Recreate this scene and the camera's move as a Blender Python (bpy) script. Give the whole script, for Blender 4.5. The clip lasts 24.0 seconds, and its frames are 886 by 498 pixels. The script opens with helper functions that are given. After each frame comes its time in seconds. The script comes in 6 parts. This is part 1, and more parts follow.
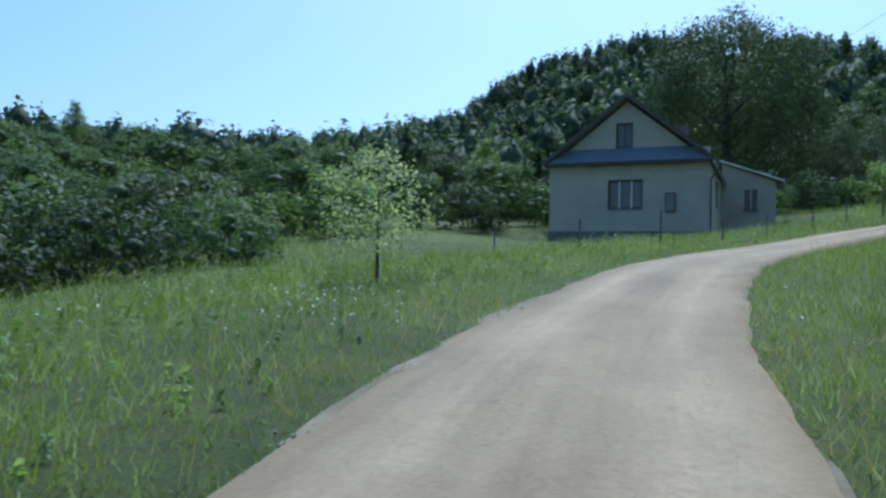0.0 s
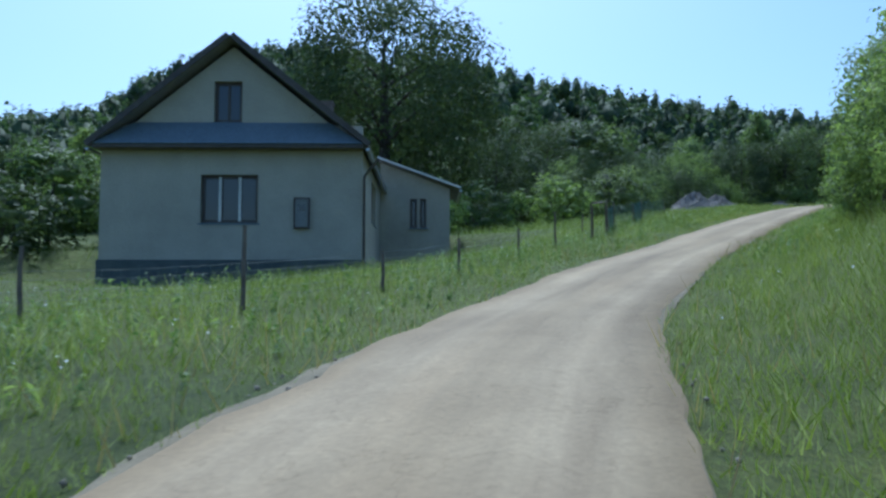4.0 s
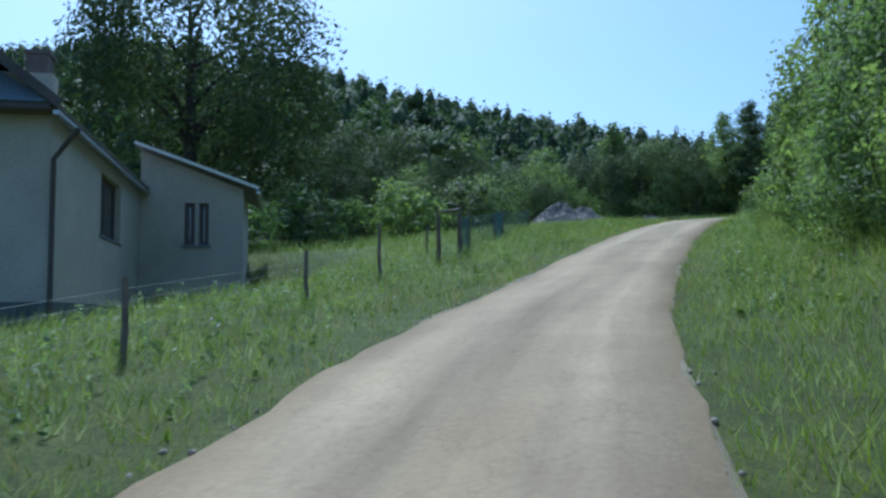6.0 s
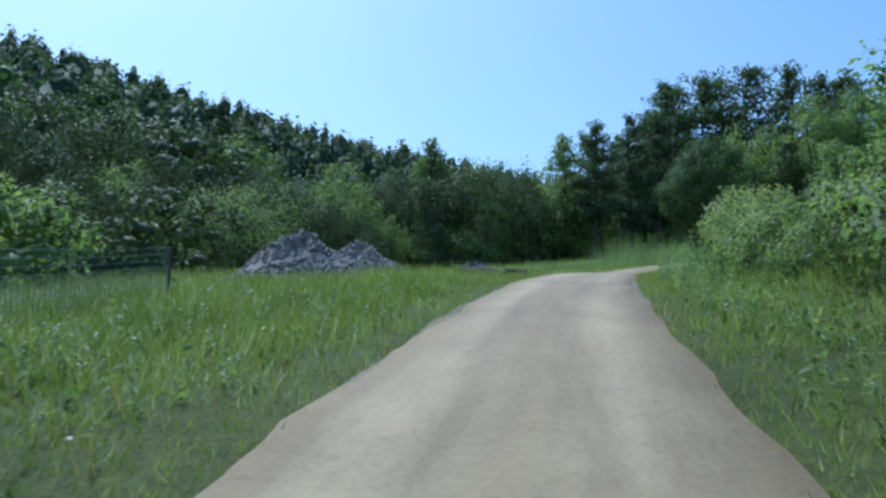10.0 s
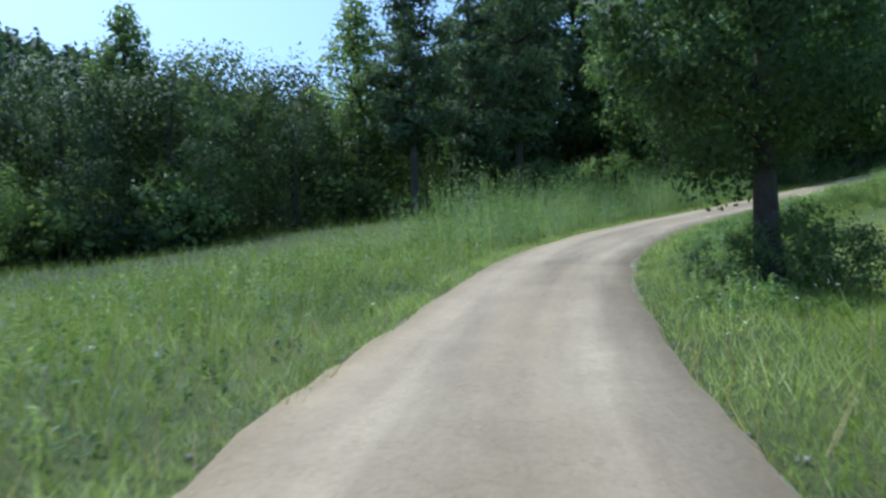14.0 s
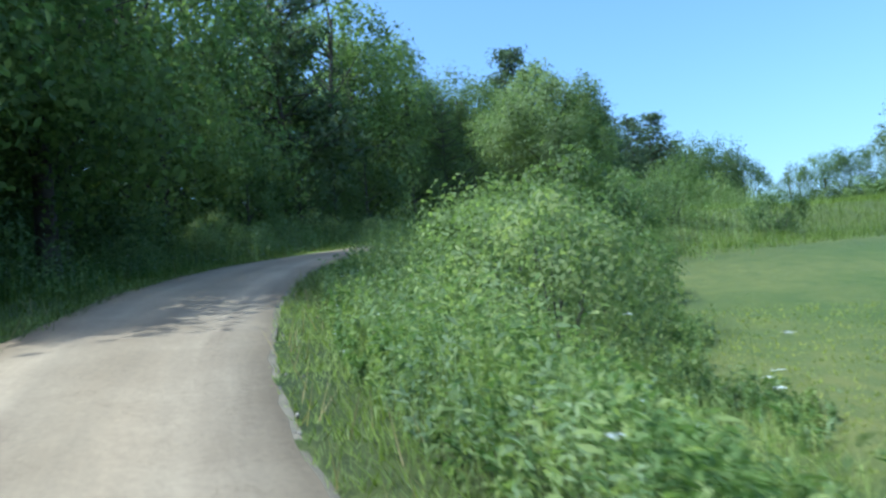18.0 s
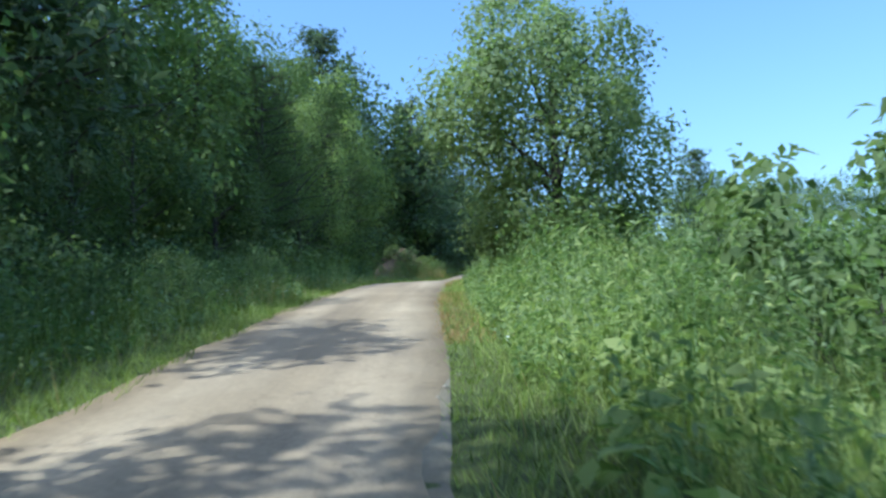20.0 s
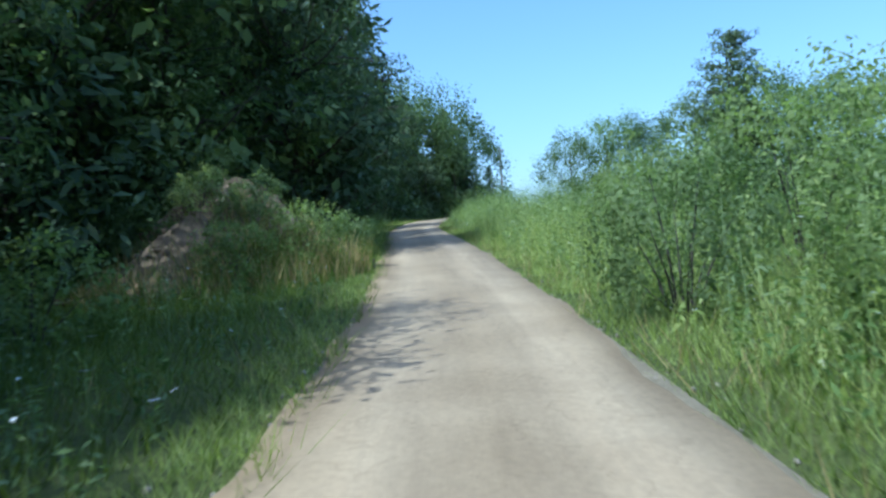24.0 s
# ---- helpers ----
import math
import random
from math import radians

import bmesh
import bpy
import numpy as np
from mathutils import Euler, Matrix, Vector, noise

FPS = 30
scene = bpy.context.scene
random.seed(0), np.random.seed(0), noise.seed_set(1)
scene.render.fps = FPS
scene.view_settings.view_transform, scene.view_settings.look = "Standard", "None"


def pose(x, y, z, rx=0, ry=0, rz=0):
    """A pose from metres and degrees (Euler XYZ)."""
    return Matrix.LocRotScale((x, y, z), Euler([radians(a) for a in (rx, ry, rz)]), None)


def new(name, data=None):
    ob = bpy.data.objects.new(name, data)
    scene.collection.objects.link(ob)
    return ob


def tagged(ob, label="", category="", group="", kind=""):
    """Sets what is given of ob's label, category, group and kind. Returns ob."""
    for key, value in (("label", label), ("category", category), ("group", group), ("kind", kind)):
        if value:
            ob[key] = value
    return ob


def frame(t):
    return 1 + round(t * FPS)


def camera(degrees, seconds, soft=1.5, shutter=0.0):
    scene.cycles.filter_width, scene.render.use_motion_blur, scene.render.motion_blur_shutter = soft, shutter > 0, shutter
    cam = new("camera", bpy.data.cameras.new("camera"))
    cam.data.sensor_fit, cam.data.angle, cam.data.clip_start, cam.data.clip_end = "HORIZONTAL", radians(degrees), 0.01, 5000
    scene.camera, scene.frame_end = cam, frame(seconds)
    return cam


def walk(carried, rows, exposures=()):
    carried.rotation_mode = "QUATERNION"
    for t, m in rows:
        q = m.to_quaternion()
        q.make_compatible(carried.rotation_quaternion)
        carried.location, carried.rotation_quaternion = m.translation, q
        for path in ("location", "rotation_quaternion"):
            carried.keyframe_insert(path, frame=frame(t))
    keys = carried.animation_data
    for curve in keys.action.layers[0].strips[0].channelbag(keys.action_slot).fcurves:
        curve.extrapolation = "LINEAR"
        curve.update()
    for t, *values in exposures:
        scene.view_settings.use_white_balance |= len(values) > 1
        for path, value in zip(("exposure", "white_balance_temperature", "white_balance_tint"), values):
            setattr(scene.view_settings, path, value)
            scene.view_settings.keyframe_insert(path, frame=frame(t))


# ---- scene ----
cam = camera(59.3, 24.0, soft=2.6, shutter=0.15)
# seconds, place in metres, turn in degrees
PATH = [
    (0.0, 0.00, 0.00, 1.42, 92.40, -1.50, -0.10),
    (0.5, 0.28, 1.38, 1.56, 92.10, -1.10, -3.20),
    (1.0, 0.55, 3.17, 1.70, 92.70, -1.00, -4.80),
    (1.5, 1.10, 5.11, 1.83, 92.90, -0.90, -6.70),
    (2.0, 1.69, 7.21, 2.03, 93.28, -0.85, -9.90),
    (2.5, 2.42, 9.59, 2.32, 93.65, -0.80, -13.10),
    (3.0, 3.38, 12.14, 2.64, 94.03, -0.75, -16.30),
    (3.5, 4.69, 14.77, 2.94, 94.40, -0.70, -19.50),
    (4.0, 6.21, 17.39, 3.21, 93.80, 0.00, -24.40),
    (4.5, 7.87, 19.73, 3.63, 94.00, 1.30, -26.80),
    (5.0, 9.38, 21.94, 3.90, 93.90, 1.30, -28.40),
    (5.5, 10.90, 24.01, 4.04, 93.80, 0.90, -31.60),
    (6.0, 12.42, 25.81, 4.32, 94.70, 0.70, -35.00),
    (6.5, 14.08, 27.46, 4.59, 95.10, 0.30, -38.30),
    (7.0, 16.01, 29.26, 5.01, 95.40, 0.10, -41.10),
    (7.5, 18.08, 31.05, 5.28, 95.50, 0.00, -42.30),
    (8.0, 20.29, 32.98, 5.70, 95.50, -0.10, -43.10),
    (8.5, 22.63, 35.05, 6.11, 95.70, 0.00, -44.30),
    (9.0, 25.25, 37.12, 6.53, 96.10, 0.00, -45.50),
    (9.5, 28.01, 39.33, 7.08, 96.60, -0.60, -46.70),
    (10.0, 30.96, 41.56, 7.65, 96.90, -0.50, -48.05),
    (10.5, 34.22, 43.81, 8.25, 97.20, -0.40, -49.40),
    (11.0, 37.77, 46.11, 8.89, 97.50, -0.30, -50.75),
    (11.5, 41.54, 48.44, 9.56, 97.80, -0.20, -52.10),
    (12.0, 45.40, 50.78, 10.25, 96.60, -0.10, -53.70),
    (12.5, 49.54, 52.99, 10.80, 94.20, 1.20, -55.30),
    (13.0, 53.68, 55.20, 11.36, 94.40, 1.00, -56.60),
    (13.5, 57.96, 57.41, 11.91, 93.20, 1.60, -57.90),
    (14.0, 62.51, 59.48, 12.32, 92.80, 2.10, -60.00),
    (14.5, 67.21, 61.55, 12.74, 90.50, 2.30, -64.70),
    (15.0, 72.31, 63.48, 13.29, 92.50, 2.60, -69.80),
    (15.5, 77.14, 64.86, 13.84, 93.60, 2.10, -82.20),
    (16.0, 82.11, 65.96, 14.53, 95.50, 2.60, -95.30),
    (16.5, 87.22, 66.65, 15.22, 96.10, 2.90, -108.40),
    (17.0, 92.60, 66.65, 15.77, 95.50, 4.20, -116.40),
    (17.5, 97.98, 66.10, 16.46, 95.90, 4.60, -121.30),
    (18.0, 103.09, 65.00, 17.15, 95.70, 5.80, -126.10),
    (18.5, 108.19, 63.20, 17.98, 96.60, 6.10, -129.00),
    (19.0, 113.09, 61.17, 18.87, 96.45, 5.20, -134.75),
    (19.5, 117.55, 58.63, 19.80, 96.30, 4.30, -140.50),
    (20.0, 121.53, 55.56, 20.68, 96.15, 3.40, -146.25),
    (20.5, 125.00, 51.90, 21.40, 96.00, 2.50, -152.00),
    (21.0, 128.20, 47.94, 22.00, 93.20, 4.07, -149.72),
    (21.5, 131.23, 43.90, 22.60, 93.38, 2.90, -150.05),
    (22.0, 134.13, 39.65, 23.13, 92.63, 0.26, -148.92),
    (22.5, 136.89, 35.28, 23.65, 93.54, -0.00, -151.16),
    (23.0, 139.42, 30.95, 24.11, 92.41, 1.46, -151.71),
    (23.5, 142.03, 26.00, 24.59, 90.51, 3.27, -151.72),
    (24.0, 144.48, 21.12, 24.93, 91.08, 4.77, -152.57),
]
walk(cam, [(t, pose(x, y, z, a, b, c)) for t, x, y, z, a, b, c in PATH], [(0, 0.0, 4800, 3), (4, 0.0, 4780, 2), (9, 0.02, 4760, 2), (12, -0.08, 4720, 2), (14, 0.3, 4950, 4), (15, 0.35, 4850, 2), (16, 0.65, 4980, 2), (18.5, 0.76, 4820, 2), (21, 0.74, 4950, 4), (22, 0.68, 4780, 2), (24, 0.62, 4720, 2)])

# the lane's middle line and height
ROAD = [
    (-1.5, -32.0, -2.40),
    (-0.9, -14.0, -1.00),
    (-0.3, 0.1, 0.05),
    (0.3, 3.2, 0.28),
    (2.1, 9.7, 0.91),
    (5.5, 17.8, 1.84),
    (8.6, 22.5, 2.44),
    (11.7, 26.4, 2.90),
    (15.4, 29.9, 3.54),
    (19.7, 33.7, 4.28),
    (24.9, 37.6, 5.15),
    (30.8, 41.8, 6.24),
    (37.6, 46.3, 7.48),
    (45.3, 50.9, 8.79),
    (53.6, 55.4, 9.94),
    (62.4, 59.7, 10.90),
    (72.2, 63.8, 11.87),
    (82.0, 66.5, 13.11),
    (92.6, 67.3, 14.40),
    (103.3, 65.7, 15.78),
    (113.5, 62.1, 17.46),
    (122.3, 56.4, 19.21),
    (128.4, 48.1, 20.58),
    (134.1, 39.6, 21.71),
    (139.3, 30.9, 22.70),
    (144.3, 21.0, 23.40),
    (150.2, 9.8, 24.30),
    (159.3, -6.1, 25.80),
    (169.4, -23.4, 27.40),
    (179.0, -45.2, 29.20),
    (180.0, -62.0, 30.00),
    (174.0, -86.0, 30.20),
]

# ---- light ----
SUN_YAW, SUN_UP = -16.0, 57.0
world = bpy.data.worlds.new("world")
scene.world = world
world.use_nodes = True
nt = world.node_tree
sky = nt.nodes.new("ShaderNodeTexSky")
sky.sky_type, sky.sun_disc = "NISHITA", False
sky.sun_elevation, sky.sun_rotation = radians(SUN_UP), radians(-SUN_YAW)
sky.dust_density, sky.air_density, sky.ozone_density = 2.3, 1.15, 2.6
nt.links.new(sky.outputs["Color"], nt.nodes["Background"].inputs["Color"])
nt.nodes["Background"].inputs["Strength"].default_value = 0.15
sun = new("sun", bpy.data.lights.new("sun", "SUN"))
sun.data.energy, sun.data.angle, sun.data.color = 3.3, radians(0.6), (1.0, 0.95, 0.83)
sun.rotation_euler = Euler((radians(90 - SUN_UP), 0, radians(SUN_YAW + 180)))


# ---- materials ----
def mat(name, base, rough=0.8, metal=0.0):
    """A material with a Principled shader; returns it, its tree and the shader."""
    m = bpy.data.materials.new(name)
    m.use_nodes = True
    b = m.node_tree.nodes["Principled BSDF"]
    b.inputs["Base Color"].default_value = (*base, 1)
    b.inputs["Roughness"].default_value = rough
    b.inputs["Metallic"].default_value = metal
    return m, m.node_tree, b


def noise_node(t, scale, detail=6, rough=0.6, coords="Object"):
    c = t.nodes.new("ShaderNodeTexCoord")
    n = t.nodes.new("ShaderNodeTexNoise")
    n.inputs["Scale"].default_value, n.inputs["Detail"].default_value, n.inputs["Roughness"].default_value = scale, detail, rough
    t.links.new(c.outputs[coords], n.inputs["Vector"])
    return n


def ramp(t, source, stops):
    r = t.nodes.new("ShaderNodeValToRGB")
    while len(r.color_ramp.elements) < len(stops):
        r.color_ramp.elements.new(0.5)
    for e, (p, c) in zip(r.color_ramp.elements, stops):
        e.position, e.color = p, (*c, 1)
    t.links.new(source, r.inputs["Fac"])
    return r


def mixed(t, kind, fac, a, b):
    m = t.nodes.new("ShaderNodeMix")
    m.data_type, m.blend_type = "RGBA", kind
    for s, v in ((m.inputs[0], fac), (m.inputs[6], a), (m.inputs[7], b)):
        if isinstance(v, (int, float)):
            s.default_value = v
        elif isinstance(v, tuple):
            s.default_value = (*v, 1)
        else:
            t.links.new(v, s)
    return m.outputs[2]


def bump(t, b, source, strength, distance):
    n = t.nodes.new("ShaderNodeBump")
    n.inputs["Strength"].default_value, n.inputs["Distance"].default_value = strength, distance
    t.links.new(source, n.inputs["Height"])
    t.links.new(n.outputs["Normal"], b.inputs["Normal"])


def rough_stuff(name, dark, light, scale, fine, rough=0.85, strength=0.4, distance=0.02, metal=0.0):
    """A surface mottled at two scales, with fine relief."""
    m, t, b = mat(name, light, rough, metal)
    big, small = noise_node(t, scale), noise_node(t, fine, 8, 0.7)
    r1 = ramp(t, big.outputs["Fac"], [(0.3, dark), (0.7, light)])
    r2 = ramp(t, small.outputs["Fac"], [(0.3, (0.72, 0.72, 0.72)), (0.7, (1.2, 1.2, 1.2))])
    t.links.new(mixed(t, "MULTIPLY", 1.0, r1.outputs["Color"], r2.outputs["Color"]), b.inputs["Base Color"])
    bump(t, b, small.outputs["Fac"], strength, distance)
    return m


def leaf_stuff(name, dark, light, glow=0.35, rough=0.5, scale=0.35):
    """Leaves: each its own tint, some light shining through."""
    m, t, b = mat(name, light, max(rough, 0.65))
    b.inputs["Specular IOR Level"].default_value = 0.18
    g = t.nodes.new("ShaderNodeNewGeometry")
    n = noise_node(t, scale, 3)
    r = ramp(t, g.outputs["Random Per Island"], [(0.0, dark), (1.0, light)])
    r2 = ramp(t, n.outputs["Fac"], [(0.3, (0.65, 0.68, 0.6)), (0.7, (1.25, 1.2, 1.1))])
    col = mixed(t, "MULTIPLY", 1.0, r.outputs["Color"], r2.outputs["Color"])
    o = t.nodes.new("ShaderNodeObjectInfo")
    r3 = ramp(t, o.outputs["Random"], [(0.0, (0.75, 0.8, 0.8)), (1.0, (1.2, 1.12, 1.0))])
    col = mixed(t, "MULTIPLY", 1.0, col, r3.outputs["Color"])
    t.links.new(col, b.inputs["Base Color"])
    tr = t.nodes.new("ShaderNodeBsdfTranslucent")
    t.links.new(mixed(t, "MULTIPLY", 1.0, col, (2.4 * glow, 2.6 * glow, 1.6 * glow)), tr.inputs["Color"])
    mx = t.nodes.new("ShaderNodeAddShader")
    t.links.new(b.outputs[0], mx.inputs[0])
    t.links.new(tr.outputs[0], mx.inputs[1])
    t.links.new(mx.outputs[0], t.nodes["Material Output"].inputs["Surface"])
    return m


LEAF = leaf_stuff("leaf_green", (0.068, 0.096, 0.036), (0.124, 0.162, 0.062), 0.58)
LEAF_PALE = leaf_stuff("leaf_pale", (0.096, 0.128, 0.052), (0.162, 0.192, 0.088), 0.5)
LEAF_MID = leaf_stuff("leaf_mid", (0.07, 0.104, 0.04), (0.126, 0.165, 0.066), 0.54)
LEAF_DARK = leaf_stuff("leaf_dark", (0.047, 0.074, 0.03), (0.09, 0.124, 0.05), 0.4)
NEEDLE = leaf_stuff("needle", (0.048, 0.074, 0.042), (0.092, 0.124, 0.068), 0.3, 0.6)
FAR_LEAF = leaf_stuff("far_leaf", (0.042, 0.066, 0.036), (0.078, 0.102, 0.054), 0.32, 0.7, 0.03)
GRASS = leaf_stuff("grass_blade", (0.062, 0.098, 0.016), (0.142, 0.182, 0.036), 0.3, 0.5, 0.45)
WEED = leaf_stuff("weed_leaf", (0.112, 0.152, 0.048), (0.21, 0.242, 0.1), 0.48, 0.5, 0.5)
FLOWER = rough_stuff("white_flower", (0.7, 0.7, 0.66), (0.85, 0.85, 0.8), 3, 40)
STRAW = leaf_stuff("dry_stalk", (0.25, 0.19, 0.09), (0.42, 0.34, 0.18), 0.2, 0.7)
BARK = rough_stuff("bark", (0.04, 0.032, 0.025), (0.1, 0.085, 0.068), 2, 18, 0.9, 0.8, 0.03)
GROUND, gt, gb0 = mat("meadow_ground", (0.07, 0.12, 0.03), 0.95)
g1, g2, g3 = noise_node(gt, 0.12, 5), noise_node(gt, 1.6, 6, 0.7), noise_node(gt, 22, 6, 0.8)
gc = mixed(gt, "MIX", ramp(gt, g1.outputs["Fac"], [(0.35, (0, 0, 0)), (0.65, (1, 1, 1))]).outputs["Color"], (0.068, 0.098, 0.018), (0.132, 0.16, 0.036))
gc = mixed(gt, "MULTIPLY", 1.0, gc, ramp(gt, g2.outputs["Fac"], [(0.3, (0.6, 0.65, 0.55)), (0.7, (1.3, 1.2, 1.2))]).outputs["Color"])
gc = mixed(gt, "MULTIPLY", 1.0, gc, ramp(gt, g3.outputs["Fac"], [(0.32, (0.25, 0.3, 0.2)), (0.62, (1.45, 1.35, 1.2))]).outputs["Color"])
ga_ = gt.nodes.new("ShaderNodeAttribute")
ga_.attribute_name = "mown"
gf_ = ramp(gt, g1.outputs["Fac"], [(0.35, (0.1, 0.146, 0.022)), (0.65, (0.2, 0.212, 0.05))]).outputs["Color"]
gf_ = mixed(gt, "MULTIPLY", 1.0, gf_, ramp(gt, g2.outputs["Fac"], [(0.3, (0.7, 0.8, 0.7)), (0.7, (1.25, 1.14, 1.05))]).outputs["Color"])
gc = mixed(gt, "MIX", ga_.outputs["Fac"], gc, gf_)
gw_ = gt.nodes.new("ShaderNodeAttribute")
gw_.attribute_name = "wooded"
# forest litter, its colour darkened further to stand for shade under the trees
shaded_litter = ramp(gt, g3.outputs["Fac"], [(0.3, (0.016, 0.022, 0.008)), (0.65, (0.042, 0.05, 0.02))]).outputs["Color"]
gc = mixed(gt, "MIX", gw_.outputs["Fac"], gc, shaded_litter)
gt.links.new(gc, gb0.inputs["Base Color"])
bump(gt, gb0, g3.outputs["Fac"], 0.8, 0.08)
ROADM, rt, rb = mat("worn_asphalt", (0.3, 0.24, 0.16), 0.92)
r_across, r_along = rt.nodes.new("ShaderNodeAttribute"), rt.nodes.new("ShaderNodeAttribute")
r_across.attribute_name, r_along.attribute_name = "across", "along"
r_vec = rt.nodes.new("ShaderNodeCombineXYZ")
rt.links.new(r_across.outputs["Fac"], r_vec.inputs[0])
rt.links.new(r_along.outputs["Fac"], r_vec.inputs[1])
r_map = rt.nodes.new("ShaderNodeVectorMath")
r_map.operation = "MULTIPLY"
r_map.inputs[1].default_value = (2.2, 0.12, 1.0)
rt.links.new(r_vec.outputs[0], r_map.inputs[0])
r_streak, r_blot, r_grit, r_crack = noise_node(rt, 1.0, 5, 0.6), noise_node(rt, 0.55, 5), noise_node(rt, 16, 8, 0.75), noise_node(rt, 1.1, 4, 0.55)
rt.links.new(r_map.outputs[0], r_streak.inputs["Vector"])
rc = ramp(rt, r_blot.outputs["Fac"], [(0.3, (0.296, 0.219, 0.13)), (0.7, (0.39, 0.296, 0.182))]).outputs["Color"]
rc = mixed(rt, "MULTIPLY", 1.0, rc, ramp(rt, r_streak.outputs["Fac"], [(0.28, (0.72, 0.7, 0.68)), (0.5, (1.0, 1.0, 1.0)), (0.72, (1.2, 1.18, 1.16))]).outputs["Color"])
# wheel tracks worn pale, a browner crown between them
r_track = rt.nodes.new("ShaderNodeMath")
r_track.operation = "ABSOLUTE"
rt.links.new(r_across.outputs["Fac"], r_track.inputs[0])
rc = mixed(rt, "MULTIPLY", 1.0, rc, ramp(rt, r_track.outputs[0], [(0.0, (0.86, 0.84, 0.8)), (0.3, (0.93, 0.92, 0.9)), (0.52, (1.1, 1.1, 1.1)), (0.75, (1.0, 0.99, 0.97)), (0.97, (0.8, 0.76, 0.68))]).outputs["Color"])
rc = mixed(rt, "MULTIPLY", 1.0, rc, ramp(rt, r_grit.outputs["Fac"], [(0.3, (0.8, 0.8, 0.8)), (0.7, (1.14, 1.14, 1.14))]).outputs["Color"])
rc = mixed(rt, "MULTIPLY", 1.0, rc, ramp(rt, r_crack.outputs["Fac"], [(0.49, (1.0, 1.0, 1.0)), (0.5, (0.86, 0.85, 0.83)), (0.51, (1.0, 1.0, 1.0))]).outputs["Color"])
rt.links.new(rc, rb.inputs["Base Color"])
bump(rt, rb, r_grit.outputs["Fac"], 0.3, 0.006)


# ---- ground ----
#<ground
def spline(points, step):
    """Points along a smooth line through the given ones."""
    p = np.array(points, float)
    p = np.vstack([2 * p[0] - p[1], p, 2 * p[-1] - p[-2]])
    out = []
    for i in range(1, len(p) - 2):
        a, b, c, d = p[i - 1 : i + 3]
        n = max(2, int(np.linalg.norm(c - b) / step))
        for u in np.arange(n) / n:
            out.append(0.5 * (2 * b + (c - a) * u + (2 * a - 5 * b + 4 * c - d) * u**2 + (3 * b - a - 3 * c + d) * u**3))
    return np.array(out)


LANE = spline(ROAD, 0.5)
LANE_WAY = np.gradient(LANE[:, :2], axis=0)
LANE_WAY /= np.linalg.norm(LANE_WAY, axis=1)[:, None]
COARSE = LANE[::6]
HALF = 1.56
# the lane leans to the inside of the bend, in degrees
LANE_LEAN = np.tan(np.radians(np.interp(np.arange(len(LANE)), [np.argmin(np.hypot(LANE[:, 0] - a, LANE[:, 1] - b)) for a, b in ((45, 51), (62, 60), (82, 66), (95, 66.5), (110, 62.7), (125, 51.5), (140, 30), (152, 8))], [0, 1.5, 2.3, 3.6, 4.5, 3.0, 1.5, 1.0])))


def step01(v, a, b):
    u = np.clip((v - a) / (b - a), 0, 1)
    return u * u * (3 - 2 * u)


def near_lane(x, y):
    """Distance to the lane's middle, signed (right is positive), and the index of the nearest point."""
    x, y = np.atleast_1d(x).astype(float), np.atleast_1d(y).astype(float)
    best, side = np.zeros(len(x), int), np.zeros(len(x))
    dist = np.full(len(x), 1e9)
    for k in range(0, len(x), 20000):
        d2 = (x[k : k + 20000, None] - LANE[None, :, 0]) ** 2 + (y[k : k + 20000, None] - LANE[None, :, 1]) ** 2
        i = d2.argmin(1)
        best[k : k + 20000], dist[k : k + 20000] = i, np.sqrt(d2[np.arange(len(i)), i])
    w = LANE_WAY[best]
    side = np.sign((x - LANE[best, 0]) * w[:, 1] - (y - LANE[best, 1]) * w[:, 0])
    return dist * np.where(side == 0, 1, side), best


